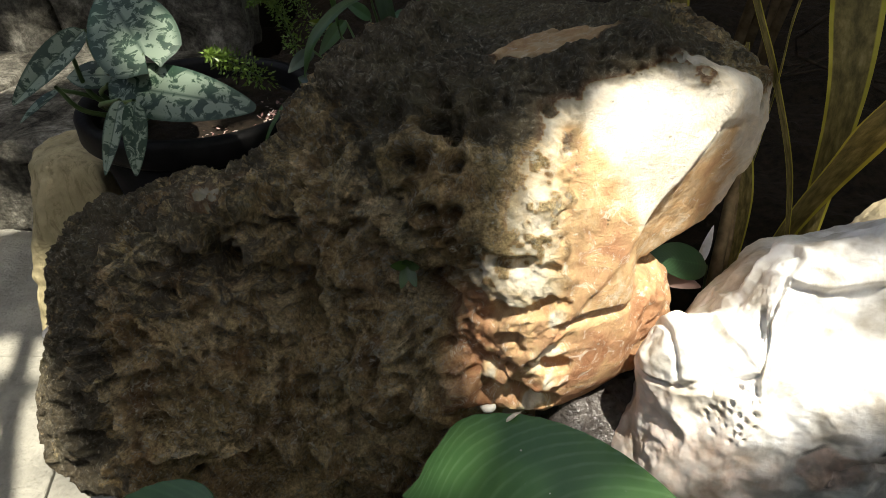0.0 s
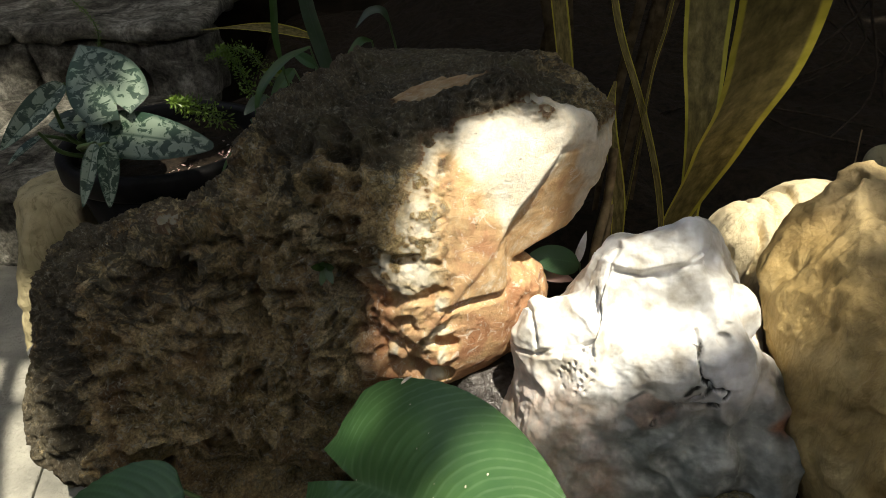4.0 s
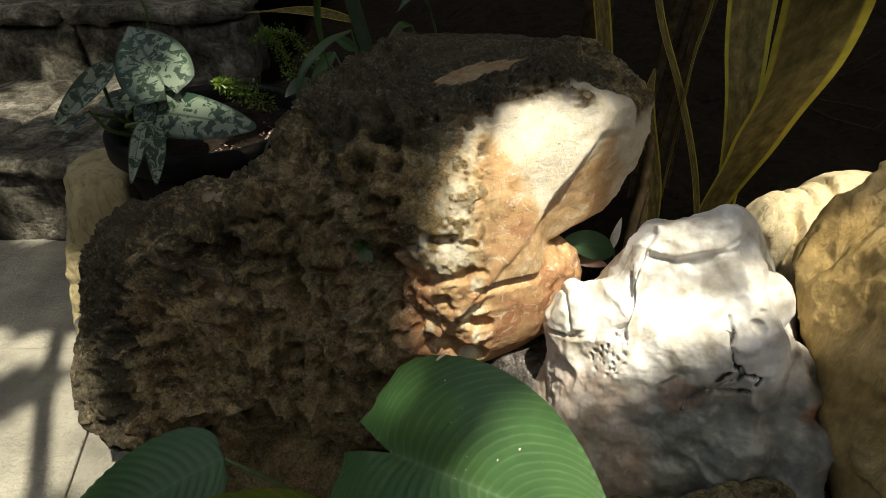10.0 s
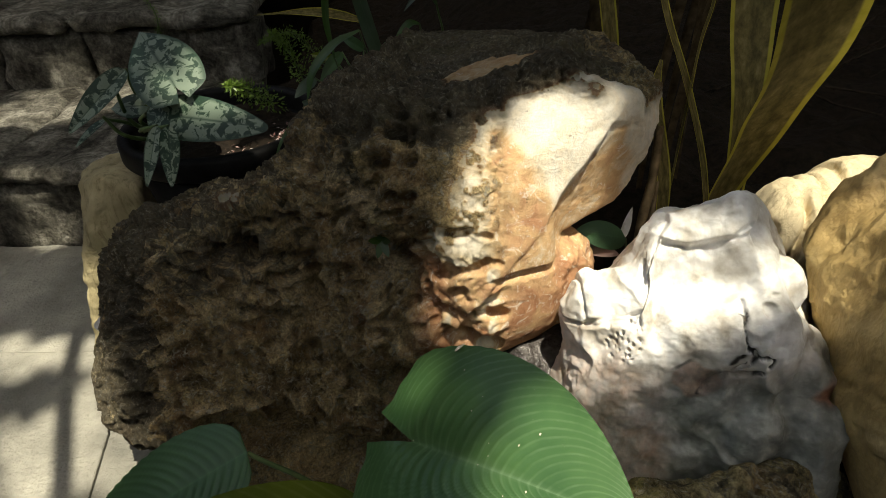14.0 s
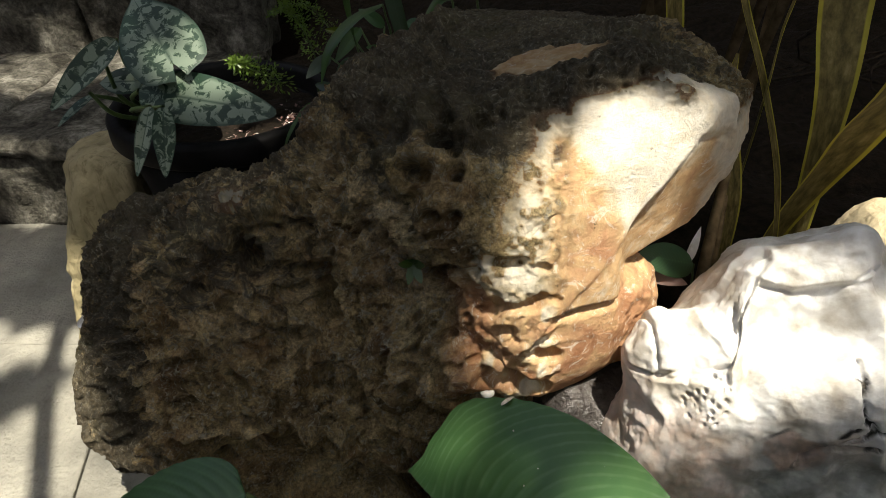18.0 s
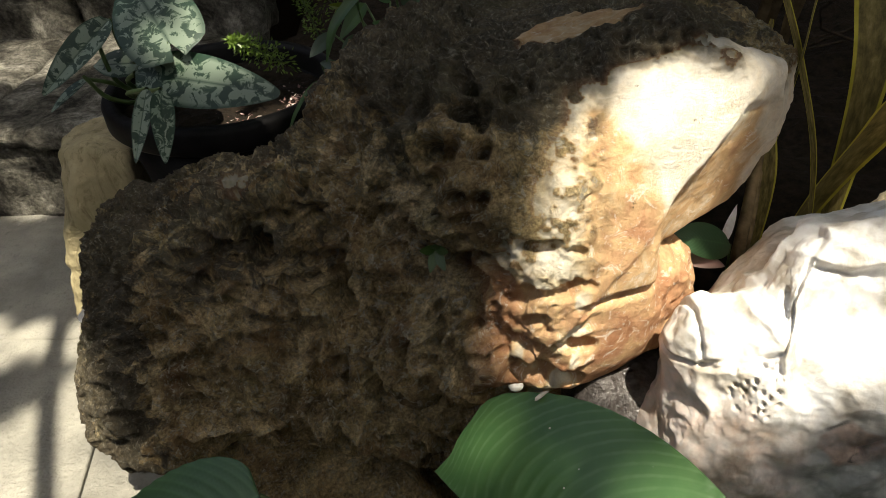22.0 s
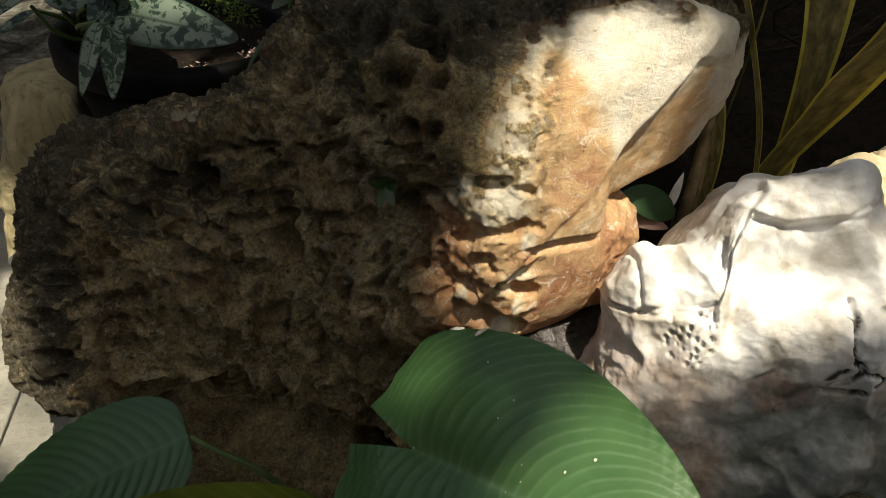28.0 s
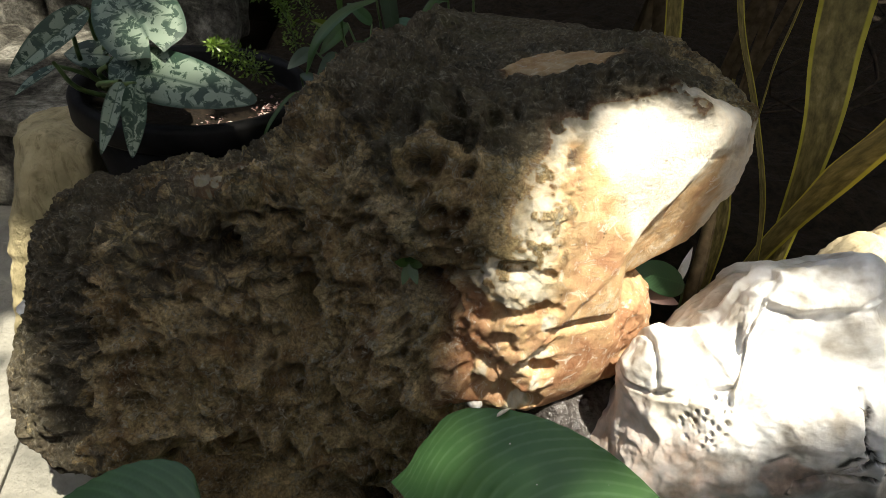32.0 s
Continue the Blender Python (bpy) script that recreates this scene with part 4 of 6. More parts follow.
def white_tone(p):
    warp = np.stack([vnoise(p, 30, k) for k in (171, 172, 173)], 1)
    wob = vnoise(p, 25, 67)
    grey = ss(0.555, 0.51, p[:, 2] + 0.03 * wob) * ss(0.245, 0.285, p[:, 0] + 0.02 * wob)
    rust = 0.42 * ss(0.026, 0.021, np.sqrt((p[:, 0] - 0.284) ** 2 + 1.6 * (p[:, 2] - 0.513) ** 2) + 0.006 * vnoise(p, 90, 70)) + 1.0 * ss(0.022, 0.012, np.sqrt(((p - np.array((0.414, 0.317, 0.490), np.float32)) ** 2).sum(1)) + 0.008 * wob)
    line = np.max([ss(0.0050, 0.0020, near_run(p + 0.003 * warp + 0.002 * vnoise(p, 200, 69)[:, None], run)) for run in CRACKS] + [0.8 * ss(0.0035, 0.001, near_run(p + 0.006 * warp, RIM)) * ss(-0.25, 0.15, vnoise(p, 60, 71))], axis=0)
    ring = ss(0.004, 0.001, np.abs(np.sqrt((p[:, 0] - 0.284) ** 2 + 1.6 * (p[:, 2] - 0.513) ** 2) + 0.006 * vnoise(p, 90, 70) - 0.025)) * ss(-0.1, 0.3, vnoise(p, 45, 72)) * ss(0.36, 0.33, p[:, 1])
    # beige lower left, deepened so the shade there sits in the colour
    buff_shade = 0.46 * ss(0.555, 0.50, p[:, 2] + 0.02 * wob) * (1 - grey)
    return np.stack([grey, np.clip(rust + buff_shade, 0, 1), np.maximum(line, 0.8 * ring)], 1)


tagged(carved("quartz_stone", white_solid, white_relief, (0.13, 0.20, 0.30), (0.50, 0.58, 0.72), 0.0028, M_QUARTZ, white_tone), "white quartz stone with cracks and grey stains", "rock", "rockery stones")

# ---- yellow flowstone boulder ----
YELLOW = [
    (0.1308, -0.9795, -0.1533, -0.1879), (0.2809, -0.4872, 0.8269, 0.519), (-0.9599, -0.204, 0.1925, -0.3721), (-0.793, 0.017, 0.609, 0.0251),
    (0.365, -0.3721, 0.8534, 0.6119), (0.5285, -0.2823, 0.8006, 0.7187), (0.3126, -0.4395, 0.8421, 0.5636), (0.535, -0.5368, 0.6524, 0.5772),
    (0.7642, -0.6075, 0.2168, 0.4795), (0.5269, -0.8469, -0.072, 0.2314), (-0.4528, -0.6678, -0.5908, -0.4863), (-0.9307, -0.0732, -0.3583, -0.5762),
    (-0.7268, 0.4524, -0.5169, -0.401), (0.0631, 0.9927, 0.1029, 0.593), (-0.25, 0.91, 0.33, 0.542), (0.0802, 0.0393, -0.996, 0.0104),
]


def yellow_solid(p):
    d = cut_block(p, YELLOW, 0.03)
    return d


CAVITY = [
    ((0.571, 0.205, 0.448), (0.590, 0.224, 0.415), (0.612, 0.228, 0.378), (0.640, 0.232, 0.345), 0.014), ((0.606, 0.212, 0.440), (0.636, 0.226, 0.420), (0.652, 0.232, 0.385), 0.014),
    ((0.582, 0.212, 0.372), (0.602, 0.224, 0.330), (0.625, 0.236, 0.292), 0.008), ((0.531, 0.345, 0.630), (0.545, 0.312, 0.612), 0.009), ((0.575, 0.196, 0.472), (0.585, 0.202, 0.450), 0.009),
]
WRINKLES = [
    [(0.44, 0.200, 0.490), (0.47, 0.184, 0.480), (0.51, 0.182, 0.470)], [(0.45, 0.190, 0.465), (0.48, 0.184, 0.452), (0.50, 0.185, 0.458)], [(0.515, 0.182, 0.51), (0.54, 0.19, 0.50), (0.56, 0.19, 0.505)],
    [(0.505, 0.182, 0.53), (0.512, 0.182, 0.50), (0.515, 0.184, 0.475)], [(0.475, 0.195, 0.585), (0.480, 0.186, 0.56), (0.495, 0.184, 0.545)], [(0.50, 0.20, 0.575), (0.492, 0.19, 0.555), (0.505, 0.184, 0.535)],
    [(0.53, 0.30, 0.625), (0.512, 0.26, 0.61), (0.515, 0.22, 0.575), (0.52, 0.20, 0.55)], [(0.455, 0.184, 0.525), (0.475, 0.184, 0.522), (0.48, 0.184, 0.51)],
]


def yellow_detail(p, d):
    warp = np.stack([vnoise(p, 26, k) for k in (174, 175, 176)], 1)
    q = p * np.array((1, 1, 0.6), np.float32) + 0.01 * np.stack([vnoise(p, 14, k) for k in (74, 75, 76)], 1)
    fold = 0.010 * np.abs(fbm(q, 12, 3, 71)) - 0.003
    d = d + fold + 0.006 * fbm(p, 7, 2, 72) + 0.0025 * np.abs(fbm(p, 55, 3, 73))
    d = smax(d, -blob(p, (0.548, 0.318, 0.632), (0.016, 0.02, 0.024)), 0.012)
    d = smax(d, -blob(p, (0.605, 0.165, 0.40), (0.06, 0.045, 0.08), (0, -20, 0)), 0.02)
    brow = np.interp(p[:, 0], (0.44, 0.455, 0.48, 0.515, 0.557, 0.575), (0.478, 0.494, 0.522, 0.502, 0.518, 0.50)).astype(np.float32) + 0.006 * warp[:, 0] - p[:, 2]
    d = d + 0.008 * ss(-0.002, 0.006, brow) * ss(0.075, 0.010, brow) * ss(0.60, 0.555, p[:, 0]) * ss(0.26, 0.22, p[:, 1])
    d = d + 0.010 * np.abs(fbm(p * np.array((1, 1, 0.7), np.float32) + 0.012 * warp, 24, 3, 78)) * ss(0.44, 0.50, p[:, 2]) * ss(0.62, 0.55, p[:, 0]) - 0.002
    for run in WRINKLES:
        d = d + 0.013 * ss(0.006, 0.0, near_run(p + 0.012 * warp, run))
    d = grooves(p + 0.003 * warp, d, CAVITY, 0.008)
    return grooves(p - np.array((0, 0.028, 0), np.float32) + 0.003 * warp, d, CAVITY[:3], 0.008)


def yellow_tone(p):
    green = ss(0.08, 0.03, np.sqrt((p[:, 0] - 0.64) ** 2 + (p[:, 2] - 0.52) ** 2) + 0.02 * vnoise(p, 20, 75))
    rust = ss(0.022, 0.010, np.sqrt((p[:, 0] - 0.535) ** 2 + (p[:, 2] - 0.351) ** 2) + 0.012 * vnoise(p, 70, 77)) * ss(0.0, 0.4, vnoise(p, 160, 79)) + 0.6 * ss(0.012, 0.004, near_run(p, [(0.531, 0.345, 0.630), (0.545, 0.312, 0.612)]))
    return np.stack([green, np.clip(rust, 0, 1), 0.3 * ss(0.62, 0.68, p[:, 2])], 1)


tagged(boulder("flowstone_boulder", yellow_solid, yellow_detail, (0.36, 0.12, 0.0), (0.9, 0.66, 0.78), 0.0028, M_YELLOW, 0.07, yellow_tone), "smooth yellow-brown flowstone boulder with a hollow", "rock", "rockery stones")

# ---- lower tan pitted stone ----
LOWER = [
    (-0.6653, -0.4769, 0.5745, 0.0425), (-0.9057, -0.3896, 0.1669, -0.0755), (-0.7546, -0.4457, -0.4817, -0.3201), (-0.8604, -0.5088, -0.03, -0.177),
    (0.7447, -0.2499, 0.6188, 0.555), (0.5859, -0.1103, 0.8028, 0.5832), (0.7115, -0.2524, 0.6558, 0.486), (0.2704, -0.2322, 0.9343, 0.4578),
    (-0.0636, -0.4781, 0.876, 0.3367), (0.101, -0.9898, 0.101, 0.0606), (-0.2, 0.93, 0.3, 0.311), (0, 0, -1, 0.02),
]


def lower_solid(p):
    return cut_block(p, LOWER, 0.025)


HOLES = [
    (0.300, 0.125, 0.432, 0.012), (0.222, 0.130, 0.439, 0.007), (0.293, 0.174, 0.448, 0.011), (0.248, 0.187, 0.463, 0.007), (0.314, 0.221, 0.453, 0.007), (0.199, 0.128, 0.409, 0.006),
    (0.272, 0.135, 0.444, 0.006), (0.430, 0.137, 0.360, 0.005), (0.453, 0.115, 0.326, 0.008), (0.407, 0.057, 0.354, 0.010), (0.128, 0.212, 0.405, 0.016), (0.165, 0.200, 0.428, 0.012),
]


def lower_detail(p, d):
    d = smin(d, blob(p, (0.125, 0.20, 0.40), (0.055, 0.06, 0.06)), 0.02)
    d = smax(d, -blob(p, (0.175, 0.165, 0.415), (0.028, 0.022, 0.022)), 0.012)
    warp = np.stack([vnoise(p, 30, k) for k in (91, 92, 93)], 1)
    s = onto(p, d, lower_solid)
    f1, f2, r = worley(s + 0.003 * warp, 60, 81)
    g1, g2, r2 = worley(s + 0.006 * warp, 26, 83)
    holes = ss(0.36, 0.27, f1) * 0.030 * ss(0.35, 0.7, r) + ss(0.5, 0.25, g1) * 0.018 * ss(0.5, 0.85, r2)
    for hx, hy, hz, hr in HOLES:
        d = smax(d, 1.25 * hr - np.sqrt((((p - np.array((hx, hy, hz), np.float32)) + 0.003 * warp) ** 2).sum(1)), 0.004)
    s1, s2, r3 = worley(s + 0.002 * warp, 150, 89)
    holes = holes + 0.006 * ss(0.42, 0.22, s1) * r3 + 0.003 * np.abs(fbm(p, 100, 2, 90))
    return d + holes + 0.010 * fbm(p, 11, 3, 85) + 0.005 * fbm(p, 45, 3, 87) - 0.004


def lower_tone(p):
    moss = ss(0.10, 0.04, np.sqrt((p[:, 0] - 0.17) ** 2 + (p[:, 1] - 0.23) ** 2)) + 0.35 * ss(0.30, 0.15, p[:, 2])
    return np.stack([0 * moss, 0.15 + 0 * moss, np.clip(moss, 0, 1)], 1)


def plain_tone(p):
    return np.zeros((len(p), 3), np.float32)


def pale_tone(p):
    return np.tile(np.array((0, 0, 1), np.float32), (len(p), 1))


tagged(boulder("pitted_stone", lower_solid, lower_detail, (0.06, -0.06, -0.04), (0.56, 0.42, 0.54), 0.0028, M_LOW, 0.05, lower_tone), "tan pitted limestone with round holes, low in the rockery", "rock", "rockery stones")

# ---- pale upright edging stone and small stones ----
def stone(name, at, radii, turn, material, label, amp=0.012, h=0.008, seed=3, freq=14, tone=plain_tone):
    r = max(radii) + 0.03
    lo, hi = np.array(at) - r, np.array(at) + r
    ob = boulder(name, lambda p: blob(p, at, radii, turn), lambda p, d: d + amp * fbm(p, freq, 3, seed), lo, hi, h, material, 0.05, tone)
    return tagged(ob, label, "rock", "rockery stones")


EDGING = [(-0.96, -0.2, 0.1, 0.518), (-0.55, -0.75, 0.35, -0.225), (0.1, -0.97, 0.2, -0.915), (-0.3, 0.1, 0.95, 0.700), (0.4, 0.0, 0.9, 0.135), (0.97, 0.1, 0.1, -0.405), (0, 1, 0, 1.16)]


def edging_detail(p, d):
    return d + 0.010 * fbm(p, 12, 3, 95) + 0.003 * np.abs(fbm(p, 34, 3, 97)) + 0.002 * fbm(p, 90, 2, 98)


tagged(boulder("edging_stone", lambda p: cut_block(p, EDGING, 0.012), edging_detail, (-0.78, 0.8, -0.03), (-0.45, 1.2, 0.52), 0.005, M_EDGE, 0.045, plain_tone), "pale yellow upright edging stone beside the plant pot", "rock", "rockery stones")


def shoulder_solid(p):
    d = smin(blob(p, (0.490, 0.575, 0.480), (0.078, 0.070, 0.105)), blob(p, (0.580, 0.610, 0.503), (0.090, 0.070, 0.095), (0, -10, 0)), 0.03)
    return smin(d, blob(p, (0.53, 0.61, 0.40), (0.11, 0.08, 0.12)), 0.03)


def shoulder_relief(p):
    x, z = p[:, 0] + 0.004 * vnoise(p, 40, 181), p[:, 2]
    d = 0.005 * fbm(p, 14, 3, 182) + 0.002 * np.abs(fbm(p, 60, 3, 183))
    for at, deep, low, high in ((0.447, 0.012, 0.47, 0.545), (0.476, 0.018, 0.50, 0.578), (0.500, 0.012, 0.51, 0.585), (0.530, 0.010, 0.52, 0.595)):
        d = d + deep * ss(0.008, 0.0, np.abs(x - at - 0.25 * (z - 0.56))) * ss(low - 0.02, low + 0.02, z) * ss(high + 0.01, high - 0.01, z)
    return d


tagged(carved("pale_stone", shoulder_solid, shoulder_relief, (0.40, 0.48, 0.27), (0.70, 0.71, 0.66), 0.006, M_YELLOW, pale_tone), "sunlit pale yellow fluted stone behind the boulders", "rock", "rockery stones")
stone("white_pebble", (0.94, 1.0, 0.43), (0.026, 0.022, 0.036), (0, 10, 20), M_EDGE, "small pale stone lying on dark soil", 0.006, 0.005, 9)
stone("wet_stone", (0.165, 0.45, 0.415), (0.07, 0.06, 0.045), (0, 0, 20), M_WET, "dark wet stone under the orange boulder", 0.012, 0.006, 12, 25)
stone("mossy_stone", (1.05, 0.75, 0.3), (0.22, 0.2, 0.16), (0, 0, 20), M_STONE, "dark mossy stone behind the yellow boulder", 0.02, 0.012, 13)


stone("footing_stone", (-0.20, 0.52, 0.02), (0.24, 0.14, 0.17), (0, 0, -12), M_PORE, "rough brown footing stone half sunk in soil", 0.045, 0.006, 21, 12)
stone("footing_stone", (0.03, 0.24, -0.04), (0.14, 0.12, 0.14), (0, 0, 30), M_PORE, "rough brown footing stone half sunk in soil", 0.045, 0.006, 22, 12)
stone("pebble", (0.040, 0.405, 0.478), (0.007, 0.006, 0.005), (0, 0, 10), M_QUARTZ, "tiny white pebble caught under the boulder", 0.001, 0.0025, 25, 60)
stone("pebble", (0.150, 0.170, 0.424), (0.015, 0.008, 0.006), (0, 0, 20), M_QUARTZ, "small white stone chip lodged in the pitted stone", 0.002, 0.003, 27, 60)
stone("flat_pebble", (-0.615, 0.80, 0.21), (0.022, 0.02, 0.006), (10, 0, 0), M_QUARTZ, "small flat pale pebble beside the boulder", 0.001, 0.004, 26, 60)


# ---- leaf builders ----
def leaf_mesh(name, base, tip, normal, width, heart=True, fold=0.15, bend=0.08, curl=0.12, ripple=0.0, ribs=16, ns=44, nv=21, blunt=0.8, near=1.0, far=1.0, sweep=0.0):
    """A leaf blade from its notch to its tip; veins run along the rows. UV: u along, v across."""
    base, tip = Vector(base), Vector(tip)
    ax = tip - base
    length = ax.length
    ax.normalize()
    nz = Vector(normal)
    nz = (nz - ax * nz.dot(ax)).normalized()
    ay = nz.cross(ax)
    s = np.linspace(0, 1, ns)[:, None]
    v = np.linspace(-1, 1, nv)[None, :]
    if heart:
        lobe = np.clip(s / 0.10, 0, 1)
        lobe = 1 - lobe * lobe * (3 - 2 * lobe)
        theta = np.radians(152 - 112 * s**0.5 + 11 * lobe)
        w = width * ((1 - s**1.7) ** 0.95) * (0.70 + 1.15 * s * (1 - s)) * (1 - 0.38 * lobe)
    else:
        theta = np.radians(95 - 55 * s**0.6)
        w = width * np.sin(np.pi * np.clip(s, 0, 1) ** 0.72) ** blunt * (1 - 0.12 * s)
    a = np.abs(v)
    t = np.clip((s - 0.08) / 0.4, 0, 1)
    w = np.where(v < 0, w * (1 + (near - 1) * t * t * (3 - 2 * t)), w * far * np.ones_like(v))
    x = length * s * (1 - 0.0 * a) + a * w * np.cos(theta)
    y = v * w * np.sin(theta)
    x = np.minimum(x, length * (s + (1 - s) * 0.995))
    z = fold * a * w - curl * (a**2) * w - bend * length * (x / length) ** 2 + ripple * width * np.sin(2 * np.pi * ribs * (s - sweep * a * a)) * a * (1 - 0.55 * a) * (1 - s**3)
    p = np.array(base)[None, None] + x[..., None] * np.array(ax) + y[..., None] * np.array(ay) + (z + bend * length)[..., None] * np.array(nz) * 1.0
    p = p - np.array(nz) * bend * length * (1 - s[..., None] ** 1) * 1.0
    p = p.reshape(-1, 3)
    i = np.arange(ns * nv).reshape(ns, nv)
    quads = np.stack([i[:-1, :-1], i[1:, :-1], i[1:, 1:], i[:-1, 1:]], -1).reshape(-1, 4)
    return p, quads, np.stack([np.repeat(s[:, 0], nv), np.tile(v[0] * 0.5 + 0.5, ns)], 1)


def uv_mesh(name, p, quads, uv):
    me = mesh_from(name, p, quads)
    layer = me.uv_layers.new(name="UVMap")
    index = np.empty(len(me.loops), np.int32)
    me.loops.foreach_get("vertex_index", index)
    layer.data.foreach_set("uv", uv[index].astype(np.float32).ravel())
    return me


def leaf(parent, base, tip, normal, width, material, label="", name="leaf", **more):
    return part(name, uv_mesh(name, *leaf_mesh(name, base, tip, normal, width, **more)), material, parent, label)


def curve_points(knots, n):
    """Points on a smooth curve through knots."""
    k = [np.array(q, float) for q in knots]
    k = [2 * k[0] - k[1], *k, 2 * k[-1] - k[-2]]
    out = []
    for t in np.linspace(0, len(knots) - 1 - 1e-6, n):
        i = int(t)
        f = t - i
        a, b, c, d = k[i : i + 4]
        out.append(0.5 * (2 * b + (c - a) * f + (2 * a - 5 * b + 4 * c - d) * f * f + (3 * b - a - 3 * c + d) * f**3))
    return np.array(out)


def tube(name, knots, r0, r1, material, parent=None, label="", n=16, sides=8):
    c = curve_points(knots, n)
    t = np.gradient(c, axis=0)
    t /= np.linalg.norm(t, axis=1)[:, None]
    up = np.array((0.3, 0.2, 0.93))
    a = np.cross(t, up)
    a /= np.linalg.norm(a, axis=1)[:, None] + 1e-9
    b = np.cross(t, a)
    r = np.linspace(r0, r1, n)[:, None, None]
    ang = np.linspace(0, 2 * np.pi, sides, endpoint=False)[None, :, None]
    p = (c[:, None] + r * (np.cos(ang) * a[:, None] + np.sin(ang) * b[:, None])).reshape(-1, 3)
    i = np.arange(n * sides).reshape(n, sides)
    j = np.roll(i, -1, 1)
    return part(name, mesh_from(name, p, np.stack([i[:-1], i[1:], j[1:], j[:-1]], -1).reshape(-1, 4)), material, parent, label)


def strap(knots, widths, facing, fold=0.15, n=40, nv=9):
    """A long strap leaf along a curve, widest as given, facing a direction."""
    c = curve_points(knots, n)
    t = np.gradient(c, axis=0)
    t /= np.linalg.norm(t, axis=1)[:, None]
    f = np.array(facing, float)
    side = np.cross(t, f)
    side /= np.linalg.norm(side, axis=1)[:, None]
    out = np.cross(side, t)
    u = np.linspace(0, 1, n)
    w = np.interp(u, np.linspace(0, 1, len(widths)), widths)[:, None, None]
    v = np.linspace(-1, 1, nv)[None, :, None]
    p = c[:, None] + v * w * side[:, None] + fold * (v**2) * w * out[:, None]
    i = np.arange(n * nv).reshape(n, nv)
    quads = np.stack([i[:-1, :-1], i[1:, :-1], i[1:, 1:], i[:-1, 1:]], -1).reshape(-1, 4)
    return p.reshape(-1, 3), quads, np.stack([np.repeat(u, nv), np.tile(v[0, :, 0] * 0.5 + 0.5, n)], 1)


# ---- broad-leaved plant in front of the stones ----
ROOT = (-0.02, 0.33, 0.0)
plant = tagged(thing("broad_leaf_plant", ROOT), "low plant with broad ribbed heart-shaped green leaves", "plant")
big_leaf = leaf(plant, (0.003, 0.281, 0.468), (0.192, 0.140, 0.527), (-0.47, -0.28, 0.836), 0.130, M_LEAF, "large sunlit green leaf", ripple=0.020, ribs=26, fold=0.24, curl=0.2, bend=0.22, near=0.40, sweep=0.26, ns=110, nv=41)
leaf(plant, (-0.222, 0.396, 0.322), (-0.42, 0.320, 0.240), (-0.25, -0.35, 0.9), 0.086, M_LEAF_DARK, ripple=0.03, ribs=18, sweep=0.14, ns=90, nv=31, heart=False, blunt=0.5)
leaf(plant, (-0.045, 0.258, 0.362), (-0.36, 0.235, 0.315), (0.1, -0.45, 0.9), 0.074, M_LEAF_OLD, "yellowing folded leaf with a pale underside", heart=False, fold=0.1, curl=0.1, ripple=0.03, ribs=18, sweep=0.14, ns=90, nv=31, blunt=0.6, far=0.36)
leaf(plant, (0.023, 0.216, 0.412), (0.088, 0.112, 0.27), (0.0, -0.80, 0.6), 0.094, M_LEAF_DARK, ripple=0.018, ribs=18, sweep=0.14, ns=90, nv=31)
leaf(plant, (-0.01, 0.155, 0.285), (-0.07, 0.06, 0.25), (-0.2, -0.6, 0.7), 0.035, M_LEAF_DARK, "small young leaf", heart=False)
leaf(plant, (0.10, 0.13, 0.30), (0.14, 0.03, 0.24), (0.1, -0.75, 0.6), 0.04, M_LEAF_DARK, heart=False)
leaf(plant, (-0.105, 0.125, 0.262), (-0.115, 0.05, 0.20), (0.0, -0.8, 0.6), 0.038, M_LEAF_DRY, "faded torn leaf", heart=False)
leaf(plant, (-0.112, 0.170, 0.295), (-0.106, 0.118, 0.258), (0.0, -0.8, 0.6), 0.024, M_LEAF_DRY, "faded torn leaf", heart=False, blunt=1.6)
tube("stalk", [ROOT, (-0.08, 0.35, 0.18), (-0.045, 0.268, 0.35)], 0.005, 0.003, M_STEM, plant)
tube("stalk", [ROOT, (0.0, 0.24, 0.15), (-0.01, 0.155, 0.284)], 0.003, 0.002, M_STEM, plant)
tube("stalk", [ROOT, (0.06, 0.22, 0.15), (0.10, 0.13, 0.299)], 0.003, 0.002, M_STEM, plant)
tube("stalk", [ROOT, (-0.06, 0.24, 0.12), (-0.10, 0.13, 0.259)], 0.003, 0.002, M_STEM, plant)
tube("stalk", [ROOT, (-0.03, 0.30, 0.25), (0.003, 0.281, 0.464)], 0.006, 0.004, M_STEM, plant)
tube("stalk", [ROOT, (-0.12, 0.39, 0.22), (-0.222, 0.396, 0.320)], 0.005, 0.003, M_STEM, plant)
tube("stalk", [ROOT, (-0.01, 0.29, 0.22), (0.023, 0.216, 0.410)], 0.005, 0.003, M_STEM, plant)

# ---- potted silver-leaved plant ----
PX, PY = -0.405, 1.065
pot = tagged(thing("plant_pot", (PX, PY, 0.23)), "round black plastic plant pot filled with soil", "plant pot")


